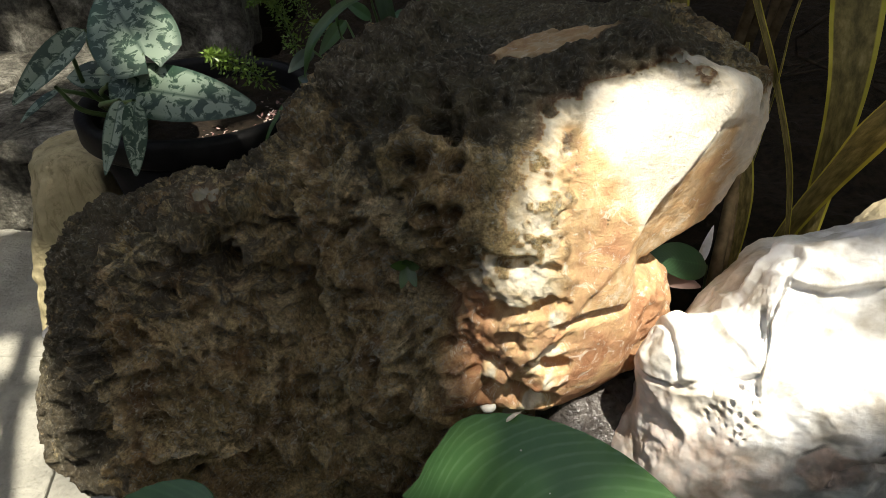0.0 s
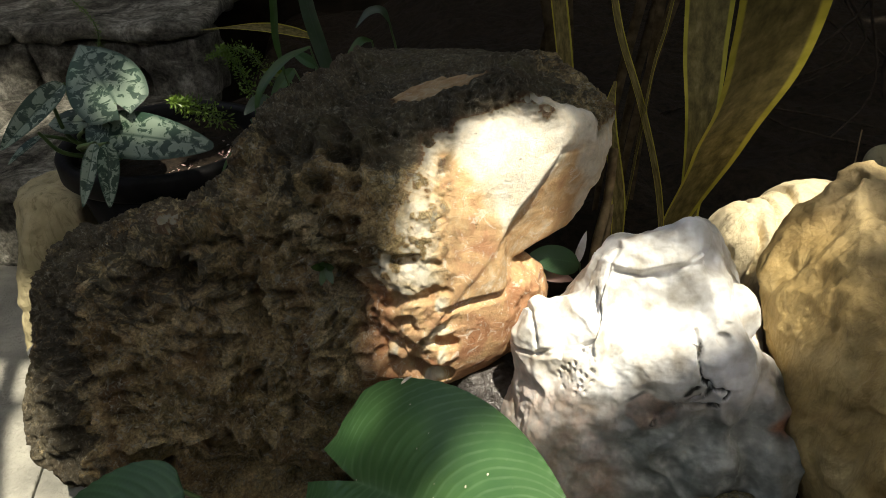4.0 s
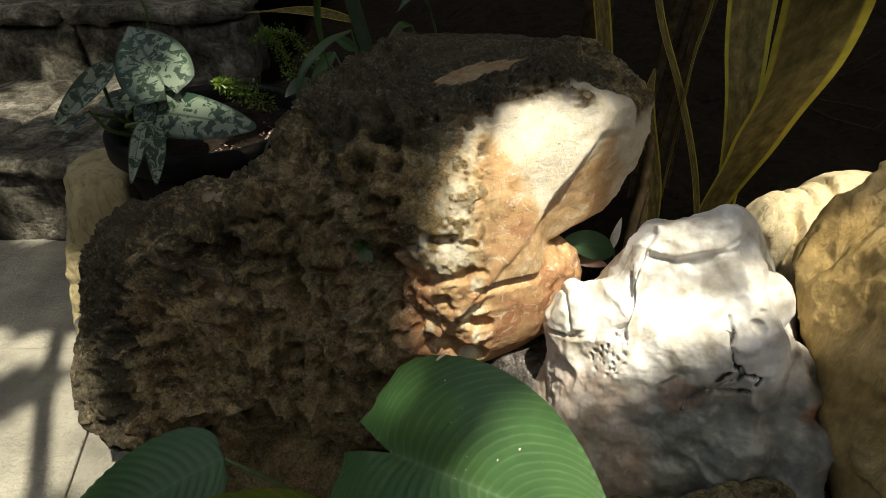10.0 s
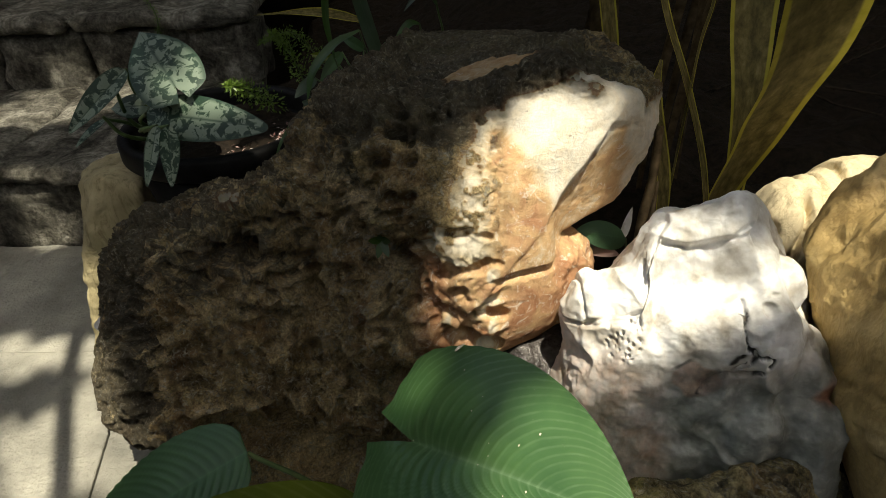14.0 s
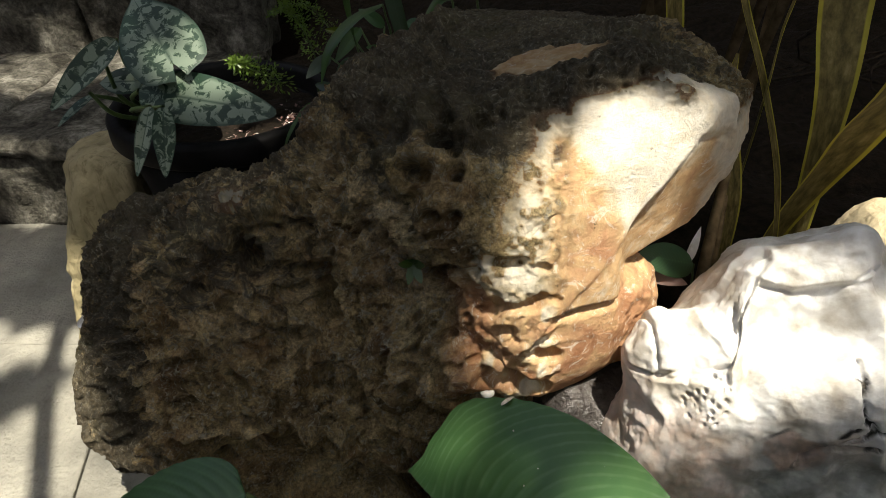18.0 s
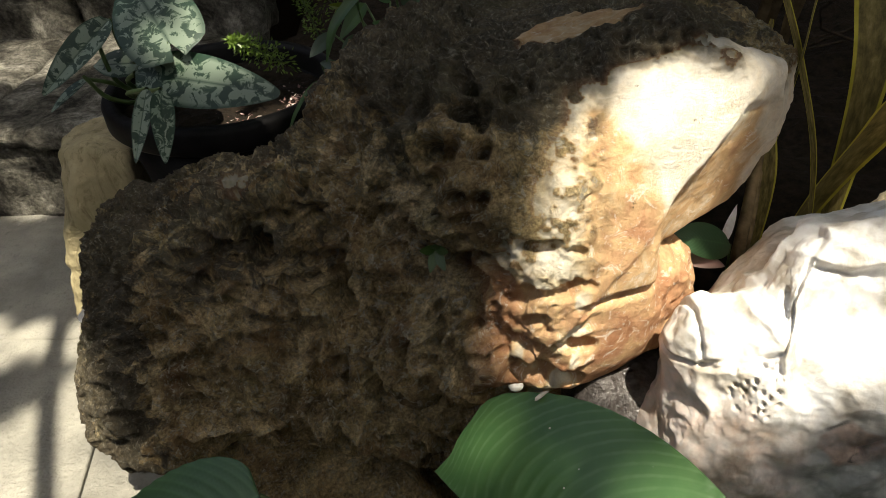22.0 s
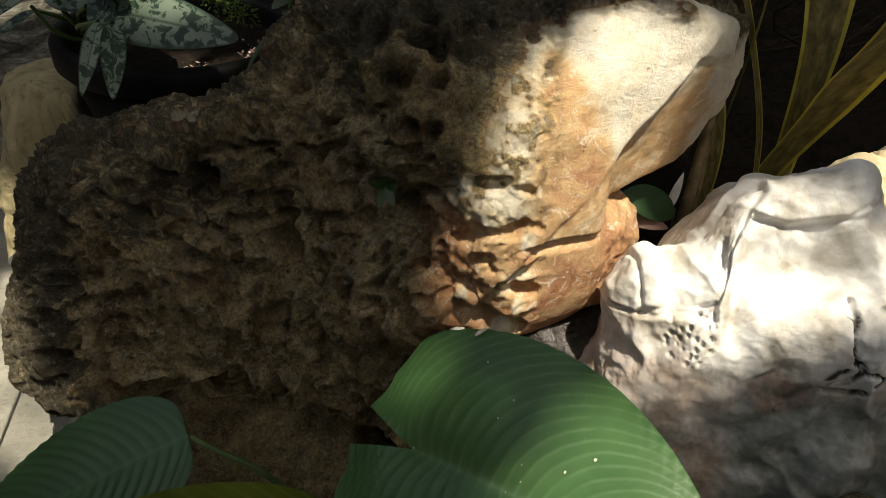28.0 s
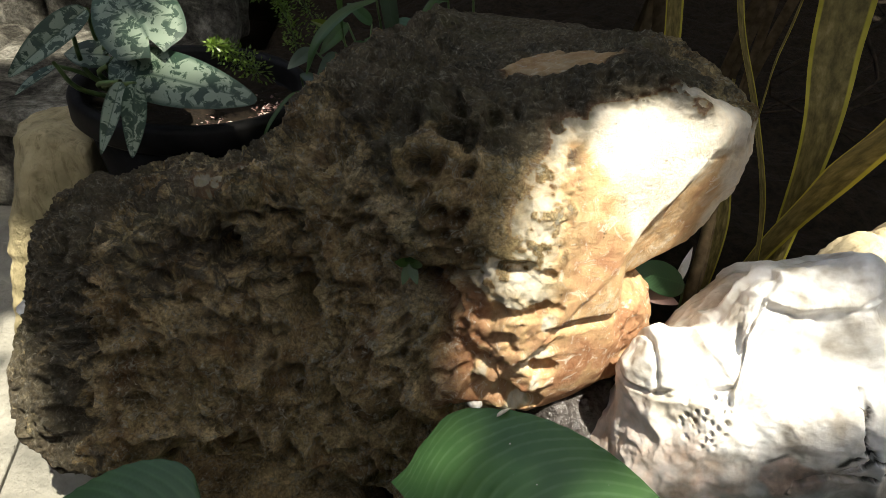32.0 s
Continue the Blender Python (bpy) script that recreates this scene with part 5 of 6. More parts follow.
def lathe(name, profile, at, material, parent, label="", sides=64):
    prof = np.array(profile)
    ang = np.linspace(0, 2 * np.pi, sides, endpoint=False)
    p = np.stack([at[0] + prof[:, None, 0] * np.cos(ang), at[1] + prof[:, None, 0] * np.sin(ang), at[2] + np.repeat(prof[:, None, 1], sides, 1)], -1).reshape(-1, 3)
    i = np.arange(len(prof) * sides).reshape(len(prof), sides)
    j = np.roll(i, -1, 1)
    return part(name, mesh_from(name, p, np.stack([i[:-1], j[:-1], j[1:], i[1:]], -1).reshape(-1, 4)), material, parent, label)


lathe("body", [(0.001, 0.0), (0.13, 0.0), (0.135, 0.005), (0.178, 0.235), (0.171, 0.235), (0.16, 0.2)], (PX, PY, 0.23), M_POT, pot)
lathe("rim", [(0.170, 0.21), (0.170, 0.262), (0.175, 0.27), (0.190, 0.27), (0.195, 0.262), (0.195, 0.232), (0.190, 0.226), (0.177, 0.224)], (PX, PY, 0.23), M_POT, pot, "thick rolled rim")
pts, quads = sheet(lambda p: 0.462 + 0.008 * fbm(p, 25, 3, 91), PX - 0.19, PX + 0.19, PY - 0.19, PY + 0.19, 0.01)
keep = ((pts[quads].mean(1)[:, :2] - (PX, PY)) ** 2).sum(1) < 0.174**2
part("soil", mesh_from("soil", pts, quads[keep]), M_SOIL, pot)
silver = tagged(thing("silver_leaf_plant", (PX - 0.08, PY, 0.46)), "potted vine with dark green silver-spotted leaves", "plant")
SP = (PX - 0.09, PY - 0.02, 0.465)
for base, tip, nrm, wid, heart, fold in (
    ((-0.408, 0.905, 0.621), (-0.489, 1.005, 0.688), (0.30, -0.85, 0.42), 0.072, True, 0.08),
    ((-0.472, 0.909, 0.577), (-0.252, 0.851, 0.566), (0.25, -0.75, 0.6), 0.046, False, 0.15),
    ((-0.523, 0.985, 0.630), (-0.602, 0.885, 0.555), (0.0, -0.9, 0.4), 0.025, False, 0.5),
    ((-0.433, 0.851, 0.577), (-0.438, 0.769, 0.508), (0.1, -0.97, 0.15), 0.014, False, 0.3),
    ((-0.414, 0.851, 0.576), (-0.399, 0.770, 0.506), (0.4, -0.9, 0.15), 0.018, False, 0.3),
    ((-0.569, 0.949, 0.553), (-0.594, 0.875, 0.533), (-0.2, -0.6, 0.75), 0.012, False, 0.3),
    ((-0.510, 0.982, 0.563), (-0.568, 0.978, 0.561), (0.0, -0.6, 0.8), 0.030, True, 0.2),
):
    leaf(silver, base, tip, nrm, wid, M_SILVER, heart=heart, fold=fold, ns=34, nv=17, ripple=0.012, blunt=0.65)
    tube("stem", [SP, ((2 * SP[0] + base[0]) / 3 - 0.02, (SP[1] + 2 * base[1]) / 3, (SP[2] + max(SP[2], base[2])) / 2 + 0.02), base], 0.0045, 0.003, M_STEM, silver, n=12)

for tip in ((-0.50, 1.00, 0.63), (-0.545, 0.97, 0.60), (-0.47, 0.95, 0.57), (-0.56, 0.93, 0.565)):
    tube("stem", [SP, ((SP[0] + tip[0]) / 2 - 0.015, (SP[1] + tip[1]) / 2 - 0.03, (SP[2] + tip[2]) / 2), tip], 0.005, 0.003, M_STEM, silver, n=12)


def litter(name, at, spread, count, size, seed, label):
    """Small flakes of dry leaf and gravel lying together."""
    r = np.random.RandomState(seed)
    base = np.array([(-1, -0.6, 0), (0.2, -0.9, 0.1), (1, 0.1, 0.25), (0.1, 0.8, 0.1)])
    p, q = [], []
    for k in range(count):
        m = np.array(Euler(r.uniform(-0.5, 0.5, 2).tolist() + [r.uniform(0, 6.28)]).to_matrix())
        c = np.array(at) + r.normal(0, 1, 3) * np.array(spread)
        out = c[:2] - (PX, PY)
        c[:2] = (PX, PY) + out * min(1.0, 0.158 / np.hypot(*out))
        p.append(c + (base * size * r.uniform(0.4, 1.3) * (1, r.uniform(0.4, 1), 1)) @ m.T)
        q.append(np.arange(4) + 4 * k)
    return tagged(part(name, mesh_from(name, np.concatenate(p), np.array(q), False), M_LITTER), label, "leaf litter", kind="stuff")


litter("leaf_litter", (-0.338, 0.940, 0.475), (0.026, 0.020, 0.003), 200, 0.0036, 3, "pale pink gravel and dry flakes on pot soil")
litter("leaf_litter", (-0.280, 1.02, 0.475), (0.012, 0.03, 0.003), 120, 0.004, 4, "pale pink gravel and dry flakes on pot soil")


def fern(knots, seed, size=0.016, count=60):
    """A feathery sprig: a thin stem with many needle leaflets."""
    root = tagged(thing("fern_sprig", knots[0]), "feathery bright green fern sprig", "plant", "fern sprigs")
    tube("stem", knots, 0.0015, 0.0007, M_STEM, root, n=12, sides=5)
    c = curve_points(knots, count)
    r = np.random.RandomState(seed)
    p, q, uvs = [], [], []
    for k, at in enumerate(c):
        for m in range(18):
            d = r.normal(0, 1, 3)
            d = d / np.linalg.norm(d)
            o = at + d * r.uniform(0.1, 0.65) * size * (1.3 - k / count)
            side = np.cross(d, r.normal(0, 1, 3))
            side = side / np.linalg.norm(side) * size * 0.045
            ln = d * size * r.uniform(0.12, 0.24)
            p += [o - ln * 0.5, o - side, o + ln * 0.6, o + side]
            q.append(np.arange(4) + len(p) - 4)
            uvs += [(0, 0.5), (0.5, 0.1), (1, 0.5), (0.5, 0.9)]
    part("needles", uv_mesh("needles", np.array(p), np.array(q), np.array(uvs)), M_FERN, root)


fern([(-0.30, 1.08, 0.52), (-0.33, 1.0, 0.58), (-0.345, 0.97, 0.60)], 5, 0.042, 34)
fern([(-0.24, 1.10, 0.56), (-0.25, 1.06, 0.63), (-0.27, 1.04, 0.67)], 6, 0.034, 30)
fern([(-0.20, 1.12, 0.58), (-0.235, 1.06, 0.66), (-0.29, 1.03, 0.655)], 8, 0.030, 30)
fern([(-0.50, 1.05, 0.62), (-0.45, 1.0, 0.72), (-0.50, 0.98, 0.80)], 7, 0.014, 40)

# ---- leafy plants behind the boulder ----
for knots, widths, face, mat in (
    ([(-0.09, 0.998, 0.690), (-0.15, 0.990, 0.708), (-0.21, 0.995, 0.712), (-0.285, 1.002, 0.708)], (0.006, 0.016, 0.018, 0.013, 0.004, 0.001), (0, -0.75, 0.65), M_SNAKE),
    ([(-0.10, 0.95, 0.690), (-0.14, 0.93, 0.675), (-0.175, 0.905, 0.640), (-0.190, 0.89, 0.595)], (0.004, 0.010, 0.016, 0.017, 0.012, 0.002), (-0.4, -0.8, 0.4), M_SPRIG),
    ([(-0.20, 0.90, 0.590), (-0.185, 0.885, 0.592), (-0.165, 0.87, 0.588), (-0.150, 0.86, 0.575)], (0.004, 0.014, 0.017, 0.012, 0.001), (-0.1, -0.7, 0.7), M_GREY_LEAF),
    ([(-0.07, 0.97, 0.62), (-0.085, 0.95, 0.70), (-0.095, 0.94, 0.76), (-0.10, 0.95, 0.84)], (0.020, 0.024, 0.024, 0.022, 0.016), (-0.1, -0.95, 0.2), M_GREY_LEAF),
) + (
    ([(-0.15, 0.97, 0.64), (-0.155, 0.965, 0.70), (-0.15, 0.96, 0.76), (-0.15, 0.96, 0.84)], (0.003, 0.010, 0.012, 0.012, 0.010), (0, -0.95, 0.2), M_SPRIG),
    ([(-0.12, 0.89, 0.60), (-0.13, 0.87, 0.61), (-0.145, 0.85, 0.60), (-0.155, 0.84, 0.585)], (0.003, 0.009, 0.010, 0.001), (-0.2, -0.7, 0.6), M_SPRIG),
    ([(-0.08, 0.88, 0.64), (-0.10, 0.86, 0.635), (-0.115, 0.845, 0.615), (-0.12, 0.835, 0.60)], (0.003, 0.012, 0.010, 0.001), (-0.2, -0.7, 0.6), M_GREY_LEAF),
    ([(-0.17, 0.86, 0.58), (-0.20, 0.835, 0.585), (-0.225, 0.815, 0.555), (-0.24, 0.80, 0.52)], (0.002, 0.006, 0.006, 0.001), (-0.3, -0.8, 0.5), M_SPRIG),
    ([(0.0, 0.94, 0.70), (-0.015, 0.92, 0.705), (-0.03, 0.90, 0.69), (-0.04, 0.885, 0.665)], (0.003, 0.014, 0.012, 0.001), (-0.1, -0.8, 0.5), M_SPRIG),
    ([(0.03, 0.93, 0.73), (0.02, 0.92, 0.75), (0.0, 0.91, 0.75), (-0.02, 0.90, 0.73)], (0.003, 0.012, 0.012, 0.001), (-0.1, -0.8, 0.5), M_GREY_LEAF),
):
    base = knots[0]
    sprig = tagged(thing("leafy_shoot", (base[0], base[1] + 0.05, 0.3)), "slender shoot with a narrow drooping leaf on dark soil", "plant", "shoots behind the boulder")
    part("leaf", uv_mesh("leaf", *strap(knots, [0.5 * w for w in widths], face, 0.3, 26, 9)), mat, sprig)
    tube("stem", [(base[0], base[1] + 0.05, 0.3), (base[0] + 0.01, base[1] + 0.03, base[2] - 0.1), base], 0.003, 0.0015, M_STEM, sprig, n=10)

rosette = tagged(thing("leafy_plant", (-0.117, 1.033, 0.544)), "low rosette of narrow grey-green leaves behind the boulder", "plant")
for base, tip, wid, mat in (
    ((-0.154, 1.074, 0.618), (-0.190, 1.008, 0.582), 0.014, M_SPRIG),
    ((-0.207, 1.054, 0.577), (-0.238, 1.001, 0.559), 0.014, M_GREY_LEAF),
    ((-0.168, 1.034, 0.582), (-0.189, 0.978, 0.559), 0.010, M_GREY_LEAF),
    ((-0.148, 1.010, 0.581), (-0.119, 0.960, 0.564), 0.009, M_GREY_LEAF),
    ((-0.121, 1.041, 0.605), (-0.080, 0.996, 0.592), 0.012, M_SPRIG),
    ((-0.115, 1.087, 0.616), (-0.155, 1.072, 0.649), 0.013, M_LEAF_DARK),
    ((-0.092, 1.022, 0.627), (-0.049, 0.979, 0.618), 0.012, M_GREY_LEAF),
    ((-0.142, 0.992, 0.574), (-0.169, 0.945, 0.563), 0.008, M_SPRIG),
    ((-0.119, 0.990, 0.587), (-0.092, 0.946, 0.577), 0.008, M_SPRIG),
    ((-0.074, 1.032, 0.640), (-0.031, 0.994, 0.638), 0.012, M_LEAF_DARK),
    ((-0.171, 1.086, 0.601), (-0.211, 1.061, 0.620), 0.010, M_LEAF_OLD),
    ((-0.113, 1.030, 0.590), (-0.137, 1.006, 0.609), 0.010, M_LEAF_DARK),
):
    leaf(rosette, base, tip, (0.1, -0.75, 0.65), wid, mat, heart=False, ns=20, nv=11, fold=0.4, bend=0.15)
    tube("stem", [(-0.117, 1.033, 0.544), (((-0.117, 1.033, 0.544)[0] + base[0]) / 2, ((-0.117, 1.033, 0.544)[1] + base[1]) / 2, base[2] - 0.03), base], 0.0025, 0.0015, M_STEM, rosette, n=8, sides=6)

# ---- snake plant ----
snake = tagged(thing("snake_plant", (0.42, 0.66, 0.42)), "snake plant with mottled leaves edged in yellow", "plant")
for knots, widths, face in (
    ([(0.425, 0.72, 0.41), (0.441, 0.70, 0.506), (0.456, 0.672, 0.592), (0.456, 0.640, 0.655), (0.445, 0.575, 0.737), (0.418, 0.51, 0.819), (0.37, 0.43, 0.92), (0.30, 0.36, 1.0)], (0.018, 0.030, 0.040, 0.046, 0.051, 0.052, 0.046, 0.03), (0.29, -0.73, -0.42)),
    ([(0.47, 0.72, 0.42), (0.465, 0.735, 0.62), (0.475, 0.80, 0.74), (0.49, 0.86, 0.90), (0.52, 0.9, 1.05)], (0.012, 0.018, 0.028, 0.034, 0.034, 0.02), (-0.2, -0.9, 0.3)),
) + (
    ([(0.42, 0.66, 0.42), (0.402, 0.688, 0.551), (0.382, 0.754, 0.652), (0.353, 0.819, 0.754), (0.33, 0.86, 0.9)], (0.006, 0.008, 0.009, 0.009, 0.006), (0.6, -0.7, 0.3)),
    ([(0.37, 0.72, 0.50), (0.385, 0.745, 0.639), (0.405, 0.79, 0.70), (0.425, 0.82, 0.75), (0.45, 0.86, 0.88)], (0.004, 0.005, 0.006, 0.006, 0.004), (0.7, -0.7, 0.0)),
    ([(0.335, 0.63, 0.42), (0.336, 0.648, 0.548), (0.328, 0.711, 0.646), (0.338, 0.741, 0.691)], (0.007, 0.010, 0.010, 0.002), (0.1, -0.9, 0.3)),
    ([(0.30, 0.80, 0.45), (0.29, 0.82, 0.65), (0.27, 0.85, 0.80), (0.24, 0.88, 1.0)], (0.012, 0.014, 0.014, 0.006), (0.4, -0.9, 0.0)),
):
    part("leaf", uv_mesh("leaf", *strap(knots, widths, face)), M_SNAKE, snake)

dry = random.Random(17)
for k in range(8):
    x, y = 0.24 + 0.030 * k + dry.uniform(-0.01, 0.01), 0.80 + dry.uniform(0.0, 0.16)
    lean = dry.uniform(-0.05, 0.07)
    stalk = tagged(thing("withered_plant", (x, y, 0.38)), "withered brown strap leaf standing on dark soil", "plant", "withered plants behind the boulder")
    part("blade", uv_mesh("blade", *strap([(x, y, 0.38), (x + 0.3 * lean, y + 0.02, 0.58), (x + lean, y + 0.05, 0.78), (x + 2.2 * lean, y + 0.10, 1.0)], (0.004, 0.008, 0.009, 0.006), (0.2, -0.95, 0.2), 0.5, 20, 5)), M_WITHER, stalk)

# ---- small things between the stones ----
nook = tagged(thing("seedling", (0.25, 0.55, 0.40)), "small green seedling leaf between two stones", "plant")
leaf(nook, (0.262, 0.537, 0.534), (0.196, 0.520, 0.558), (-0.1, -0.55, 0.8), 0.022, M_LEAF_DARK, heart=False, ns=20, nv=11)
tube("stem", [(0.25, 0.55, 0.40), (0.268, 0.545, 0.48), (0.262, 0.537, 0.534)], 0.0018, 0.0012, M_STEM, nook, n=10)
tagged(tube("dry_plant", [(0.288, 0.560, 0.42), (0.292, 0.580, 0.523), (0.318, 0.642, 0.560), (0.33, 0.68, 0.62)], 0.007, 0.006, M_TWIG), "dry brown plant stem standing in soil", "stem")
tagged(tube("dry_plant", [(0.31, 0.60, 0.42), (0.312, 0.605, 0.50), (0.33, 0.66, 0.56)], 0.005, 0.004, M_TWIG), "dry brown plant stem standing in soil", "stem")
dead = tagged(thing("dry_leaf", (0.225, 0.52, 0.52)), "pale dry fallen leaf between the stones", "leaf")
leaf(dead, (0.205, 0.533, 0.530), (0.250, 0.511, 0.527), (0.0, -0.5, 0.85), 0.012, M_LITTER, name="blade", heart=False, ns=12, nv=7)
dead = tagged(thing("dry_leaf", (0.27, 0.56, 0.54)), "white dry leaf sliver standing behind the stones", "leaf")
leaf(dead, (0.262, 0.555, 0.520), (0.277, 0.577, 0.556), (0.2, -0.9, 0.2), 0.007, M_QUARTZ, name="blade", heart=False, ns=12, nv=7)
weed = tagged(thing("weed", (-0.03, 0.45, 0.587)), "tiny green weed rooted on the boulder", "plant")
for dx, dz in ((-0.016, 0.012), (0.014, 0.010), (-0.006, -0.018), (0.010, -0.016), (0.0, 0.02)):
    leaf(weed, (-0.030, 0.452, 0.597), (-0.030 + 0.8 * dx, 0.438, 0.597 + 0.8 * dz), (0.0, -0.9, 0.4), 0.005, M_SPRIG, heart=False, ns=12, nv=7)
roots = tagged(thing("root_tangle", (0.95, 1.3, 0.40)), "thin dry roots hanging over dark soil", "roots")
rr = random.Random(3)
for k in range(14):
    x, y = 0.75 + rr.uniform(0, 0.55), 1.25 + rr.uniform(-0.1, 0.35)
    tube("root", [(x, y, 0.95), (x + rr.uniform(-0.1, 0.1), y + rr.uniform(-0.05, 0.05), 0.68), (x + rr.uniform(-0.2, 0.2), y - 0.05, 0.50), (x + rr.uniform(-0.3, 0.3), y - rr.uniform(0.05, 0.2), 0.405)], rr.uniform(0.003, 0.008), 0.002, M_ROOT, roots, n=14, sides=6)
tagged(tube("twig", [(0.72, 0.75, 0.40), (0.725, 0.76, 0.52), (0.72, 0.765, 0.60)], 0.0012, 0.001, M_TWIG), "thin upright dry twig", "twig")

tagged(tube("twig", [(0.323, 0.125, 0.433), (0.312, 0.125, 0.436), (0.300, 0.110, 0.435), (0.296, 0.086, 0.431)], 0.0011, 0.0008, M_ROOT, n=14, sides=5), "hair-thin dark twig lying on the pitted stone", "twig")
blade = big_leaf.data
blade_co = np.empty(len(blade.vertices) * 3, np.float32)
blade.vertices.foreach_get("co", blade_co)
blade_no = np.empty(len(blade.vertices) * 3, np.float32)
blade.vertices.foreach_get("normal", blade_no)
blade_co, blade_no = blade_co.reshape(-1, 3), blade_no.reshape(-1, 3)
if blade_no[:, 2].mean() < 0:
    blade_no = -blade_no
spot = int(((blade_co - np.array((0.057, 0.341, 0.518))) ** 2).sum(1).argmin())
at = Vector(blade_co[spot]) + Vector(blade_no[spot]) * 0.002
petal = tagged(thing("dry_petal", at), "small curled cream dry petal resting on the big leaf", "petal")
leaf(petal, at - Vector((0.005, 0.001, 0.002)), at + Vector((0.007, 0.004, 0.004)), blade_no[spot], 0.0024, M_PETAL, name="blade", heart=False, ns=10, nv=7, fold=0.6)
rs = np.random.RandomState(21)
p, q = [], []
for k in rs.choice(len(blade_co), 14, replace=False):
    m = np.array(Vector(blade_no[k]).to_track_quat("Z", "Y").to_matrix())
    r0 = rs.uniform(0.0005, 0.0012)
    ring = np.array([(r0 * math.cos(a) * rs.uniform(0.6, 1.2), r0 * math.sin(a) * rs.uniform(0.6, 1.2), 0.0006) for a in np.linspace(0, 2 * np.pi, 6, endpoint=False)])
    p.append(blade_co[k] + ring @ m.T)
    q.append(np.arange(6) + 6 * len(q))
tagged(part("dust_specks", mesh_from("dust_specks", np.concatenate(p), np.array(q), False), M_PETAL), "pale dust specks scattered on the big leaf", "dust", kind="stuff")

# ---- shade tree, out of view: leaves overhead with gaps set over each sunlit spot ----
GAPS_BOULDER = [
    (0.140, 0.470, 0.714, 0.014), (0.163, 0.465, 0.711, 0.029), (0.211, 0.485, 0.731, 0.020), (0.224, 0.486, 0.725, 0.012), (0.180, 0.466, 0.704, 0.018),
    (0.146, 0.448, 0.682, 0.022), (0.124, 0.436, 0.671, 0.014), (0.102, 0.420, 0.634, 0.012), (0.128, 0.432, 0.638, 0.029), (0.144, 0.451, 0.575, 0.028),
    (0.076, 0.403, 0.589, 0.018), (0.104, 0.416, 0.548, 0.028), (0.171, 0.453, 0.550, 0.022), (0.073, 0.402, 0.529, 0.022), (0.124, 0.416, 0.515, 0.025),
    (0.201, 0.480, 0.546, 0.017), (0.049, 0.397, 0.564, 0.018),
    (0.088, 0.474, 0.715, 0.008), (0.074, 0.474, 0.717, 0.006), (0.078, 0.436, 0.676, 0.004), (0.066, 0.436, 0.676, 0.004), (0.062, 0.414, 0.648, 0.006), (0.098, 0.585, 0.748, 0.002), (0.217, 0.493, 0.739, 0.016),
]
GAPS_QUARTZ = [
    (0.222, 0.383, 0.583, 0.014), (0.243, 0.355, 0.590, 0.020), (0.275, 0.361, 0.611, 0.018), (0.300, 0.353, 0.616, 0.014), (0.213, 0.350, 0.545, 0.014),
    (0.245, 0.326, 0.560, 0.018), (0.280, 0.331, 0.580, 0.016), (0.258, 0.403, 0.647, 0.006), (0.346, 0.365, 0.632, 0.010), (0.310, 0.325, 0.580, 0.012), (0.335, 0.335, 0.602, 0.012), (0.360, 0.350, 0.600, 0.010),
]
GAPS_PATH = [
    (-0.951, 0.926, 0, 0.035), (-0.925, 0.962, 0, 0.035), (-0.887, 0.985, 0, 0.030), (-0.885, 0.905, 0, 0.025), (-0.985, 0.975, 0, 0.040),
    (-0.800, 0.985, 0, 0.018), (-0.766, 0.920, 0, 0.020), (-0.724, 0.833, 0, 0.022), (-0.683, 0.754, 0, 0.026), (-0.735, 0.790, 0, 0.012),
    (-0.826, 0.701, 0, 0.032), (-0.788, 0.714, 0, 0.028), (-0.740, 0.675, 0, 0.022), (-0.782, 0.621, 0, 0.035), (-0.746, 0.633, 0, 0.035), (-0.700, 0.600, 0, 0.022),
    (-0.655, 0.690, 0, 0.026), (-0.612, 0.669, 0, 0.034), (-0.548, 0.604, 0, 0.034), (-0.615, 0.606, 0, 0.026), (-0.575, 0.592, 0, 0.034), (-0.60, 0.73, 0, 0.03), (-0.53, 0.66, 0, 0.03),
    (-0.535, 0.537, 0, 0.032), (-0.481, 0.513, 0, 0.028), (-0.500, 0.473, 0, 0.022), (-0.468, 0.547, 0, 0.024),
    (-0.406, 0.289, 0, 0.028), (-0.370, 0.272, 0, 0.026), (-0.373, 0.230, 0, 0.034),
]
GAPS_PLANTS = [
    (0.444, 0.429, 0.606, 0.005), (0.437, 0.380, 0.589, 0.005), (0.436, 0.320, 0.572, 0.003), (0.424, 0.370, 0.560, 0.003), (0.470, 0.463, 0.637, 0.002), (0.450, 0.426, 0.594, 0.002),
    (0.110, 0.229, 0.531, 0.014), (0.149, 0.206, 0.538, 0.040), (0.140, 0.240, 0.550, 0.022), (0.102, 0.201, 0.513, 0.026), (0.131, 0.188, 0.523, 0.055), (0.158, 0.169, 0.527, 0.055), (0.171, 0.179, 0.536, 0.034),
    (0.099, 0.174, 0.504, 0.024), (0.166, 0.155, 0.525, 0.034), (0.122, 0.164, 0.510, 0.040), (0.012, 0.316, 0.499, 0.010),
]
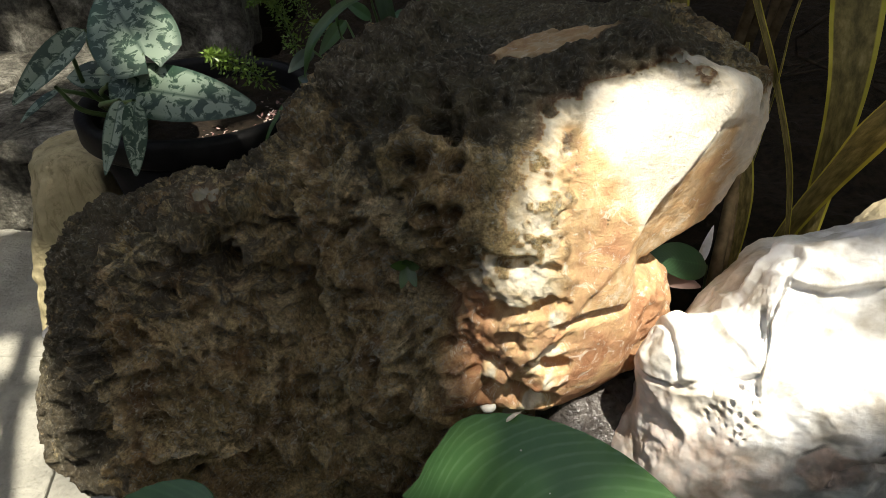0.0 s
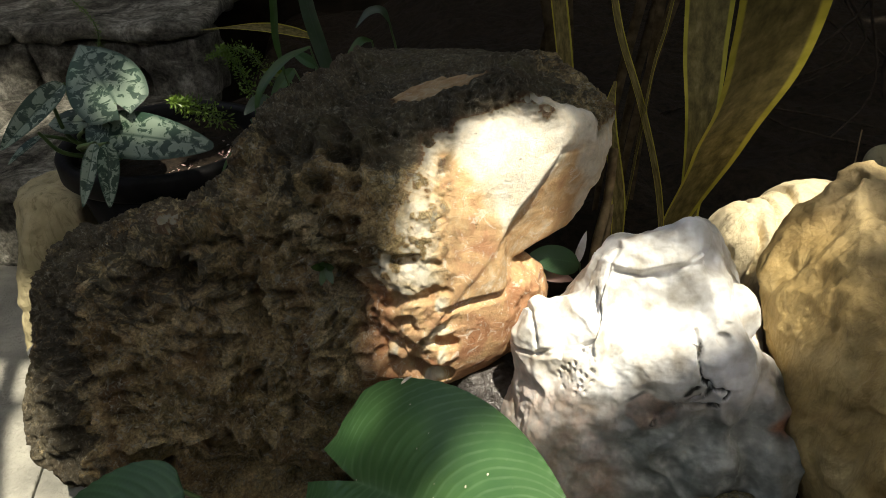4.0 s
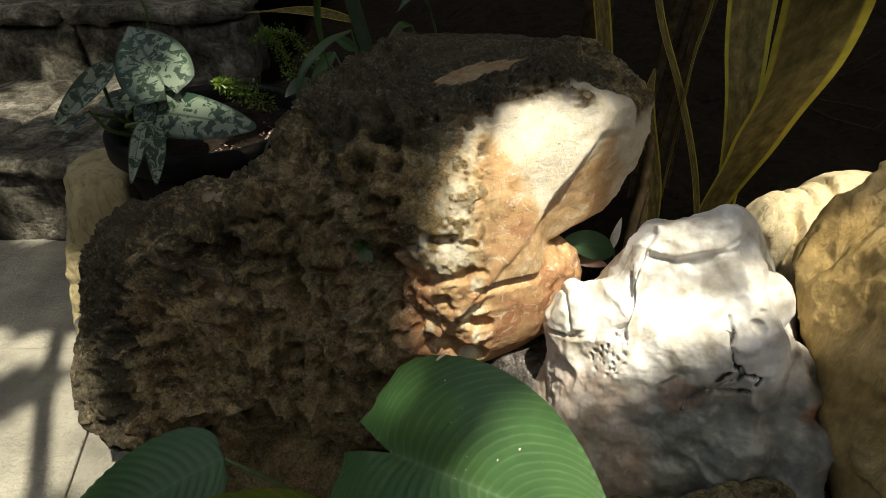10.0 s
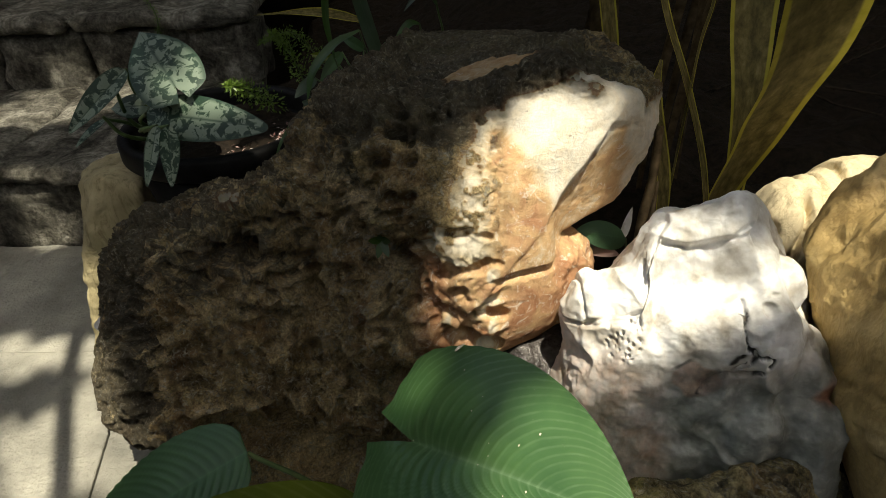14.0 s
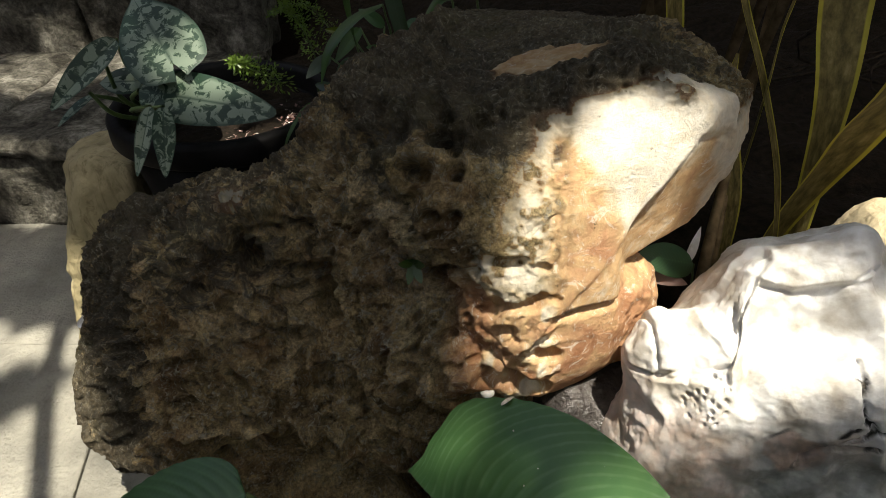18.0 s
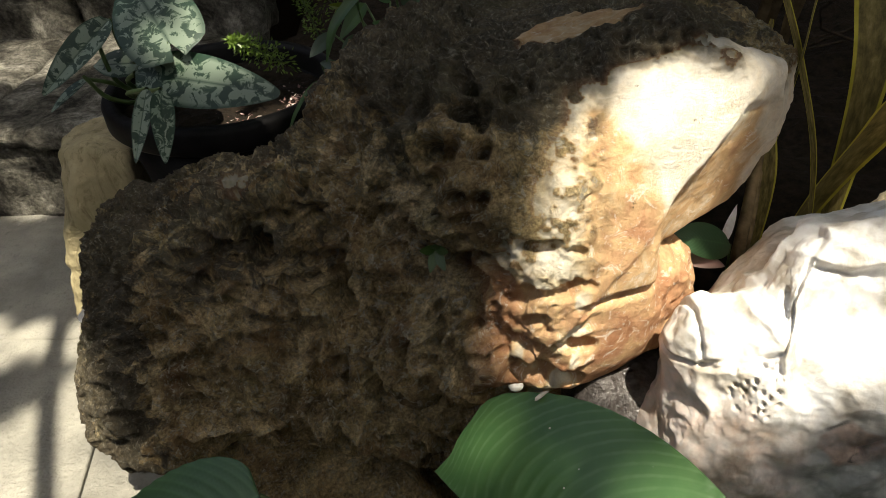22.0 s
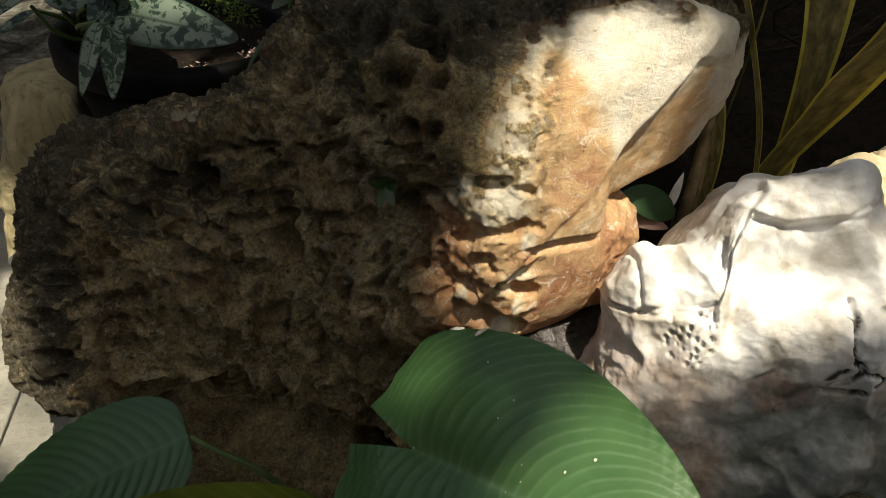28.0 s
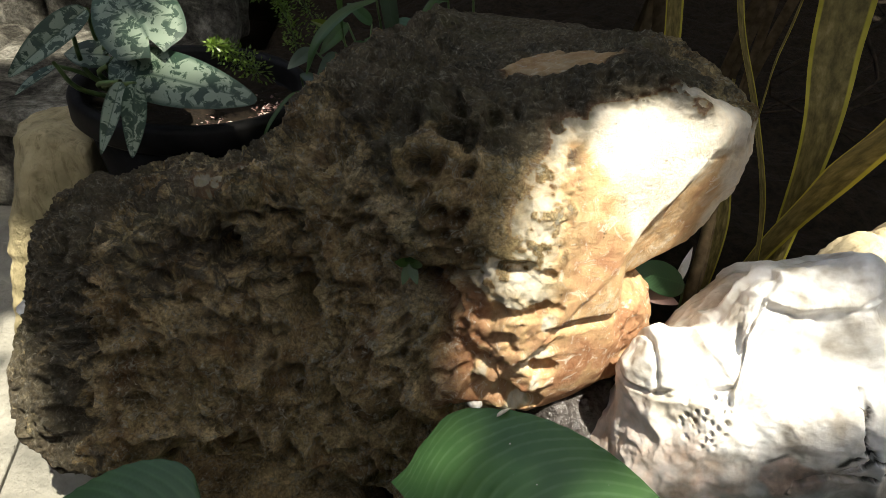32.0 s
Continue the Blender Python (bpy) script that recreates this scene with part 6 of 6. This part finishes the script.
GAPS_BEHIND = [
    (0.46, 0.62, 0.58, 0.030), (0.50, 0.64, 0.60, 0.035), (0.55, 0.66, 0.60, 0.025), (-1.298, 1.832, 0.240, 0.130), (-1.247, 1.875, 0.240, 0.130), (-1.149, 1.865, 0.240, 0.130), (-1.095, 1.909, 0.240, 0.130), (-1.226, 1.948, 0.240, 0.130), (-1.140, 1.435, 0.103, 0.035), (-1.103, 1.435, 0.074, 0.040), (-1.065, 1.435, 0.044, 0.035), (-1.133, 1.435, 0.037, 0.030), (0.473, 0.606, 0.574, 0.036), (0.486, 0.579, 0.563, 0.036), (0.509, 0.592, 0.580, 0.036), (0.534, 0.605, 0.588, 0.036), (0.496, 0.558, 0.542, 0.036), (0.473, 0.570, 0.544, 0.036), (0.553, 0.616, 0.590, 0.036),
    (-0.642, 0.895, 0.238, 0.006), (-0.629, 0.870, 0.20, 0.006), (-0.397, 0.932, 0.644, 0.034), (-0.407, 0.919, 0.624, 0.034), (-0.33, 0.93, 0.48, 0.020), (-0.275, 1.02, 0.48, 0.014), (-0.34, 0.97, 0.60, 0.022), (-0.50, 0.98, 0.78, 0.02), (0.240, 0.130, 0.460, 0.014), (0.232, 0.150, 0.442, 0.013), (0.226, 0.165, 0.452, 0.008),
]
# unseen leaf clusters added overhead to shade the foot of the quartz
SHADE_CLUSTERS = [(0.200, 0.287, 0.54, 0.018), (0.235, 0.275, 0.54, 0.022), (0.262, 0.262, 0.54, 0.022), (0.182, 0.268, 0.54, 0.016), (0.205, 0.252, 0.54, 0.014), (0.270, 0.300, 0.54, 0.014)]
r = np.random.RandomState(11)
# wide: large outer leaves added to block sky light and steer the ambient
core, outer, wide = 22000, 4000, 2200
c = np.concatenate([
    np.stack([r.uniform(-1.15, 2.3, core), r.uniform(-2.35, 1.5, core), r.uniform(4.7, 5.4, core)], 1),
    np.stack([r.normal(0.6, 1.7, outer), r.normal(-0.5, 1.7, outer), r.uniform(4.6, 5.6, outer)], 1),
    np.stack([r.uniform(-1.0, 6.0, wide), r.uniform(-5.5, 6.5, wide), r.uniform(4.6, 6.0, wide)], 1),
])
count = len(c)
size = np.concatenate([r.uniform(0.060, 0.085, core + outer), r.uniform(0.20, 0.30, wide)])
inside = (np.arange(count) >= core + outer) & (((c[:, 0] < 2.3) & (c[:, 1] > -2.4) & (c[:, 1] < 1.6)) | ((c[:, 0] > 1.5) & (c[:, 1] < 0.5)))
drop = inside
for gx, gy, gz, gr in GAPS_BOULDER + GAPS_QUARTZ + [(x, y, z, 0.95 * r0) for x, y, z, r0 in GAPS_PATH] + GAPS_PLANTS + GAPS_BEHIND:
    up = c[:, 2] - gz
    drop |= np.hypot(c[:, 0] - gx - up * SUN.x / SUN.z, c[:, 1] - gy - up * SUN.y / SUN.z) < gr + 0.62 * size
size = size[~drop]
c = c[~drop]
for gx, gy, gz, gr in SHADE_CLUSTERS:
    up = r.uniform(4.2, 4.4, 12)
    far, angle = gr * np.sqrt(r.uniform(0, 1, 12)), r.uniform(0, 6.283, 12)
    c = np.concatenate([c, np.stack([gx + up * SUN.x / SUN.z + far * np.cos(angle), gy + up * SUN.y / SUN.z + far * np.sin(angle), gz + up], 1)])
    size = np.concatenate([size, r.uniform(0.020, 0.028, 12)])
shape = np.array([(-1, 0, 0), (-0.3, -0.42, 0.06), (0.5, -0.36, 0.05), (1.1, 0, -0.06), (0.5, 0.36, 0.05), (-0.3, 0.42, 0.06)])
turn = r.uniform(0, 2 * np.pi, len(c))
tilt = r.uniform(-0.5, 0.5, (len(c), 2))
x = shape[None, :, 0] * np.cos(turn)[:, None] - shape[None, :, 1] * np.sin(turn)[:, None]
y = shape[None, :, 0] * np.sin(turn)[:, None] + shape[None, :, 1] * np.cos(turn)[:, None]
z = shape[None, :, 2] + tilt[:, :1] * x + tilt[:, 1:] * y
p = c[:, None] + size[:, None, None] * np.stack([x, y, z], -1)
k = np.arange(len(c))[:, None] * 6
quads = np.concatenate([k + np.array((0, 1, 2, 5)), k + np.array((5, 2, 3, 4))])
uv = np.tile(np.array([(0, 0.5), (0.3, 0.1), (0.7, 0.1), (1, 0.5), (0.7, 0.9), (0.3, 0.9)]), (len(c), 1))
tree = tagged(thing("shade_tree", (2.6, -2.2, 0)), "unseen shade tree placed overhead so its canopy dapples the sunlight", "tree")
tagged(part("crown", uv_mesh("crown", p.reshape(-1, 3), quads, uv), M_CANOPY, tree), kind="stuff")
# unseen branch run along one line to cast the stripe on the path
tube("branch", [(2.3, -1.75, 3.3), (1.0, -1.5, 2.8), (-0.2 + 0.40, -0.1 - 0.85, 2.55), (-0.57 + 0.40, 0.33 - 0.85, 2.5), (-0.666 + 0.40, 0.575 - 0.85, 2.5), (-0.765 + 0.40, 0.793 - 0.85, 2.5), (-0.84 + 0.40, 1.0 - 0.85, 2.5), (-0.90 + 0.40, 1.15 - 0.85, 2.5)], 0.024, 0.018, M_TWIG, tree, n=24)
tube("trunk", [(2.6, -2.2, -0.05), (2.55, -2.15, 1.6), (2.3, -1.8, 3.4), (2.0, -1.2, 5.0)], 0.13, 0.06, M_TWIG, tree, n=20, sides=14)
for tip in ((-1.2, -2.3, 5.3), (-0.8, 1.9, 5.4), (2.6, 1.9, 5.4), (0.2, -2.4, 5.3)):
    tube("limb", [(2.2, -1.6, 3.9), ((2.2 + tip[0]) / 2, (-1.6 + tip[1]) / 2, 5.2), tip], 0.05, 0.012, M_TWIG, tree, n=14)
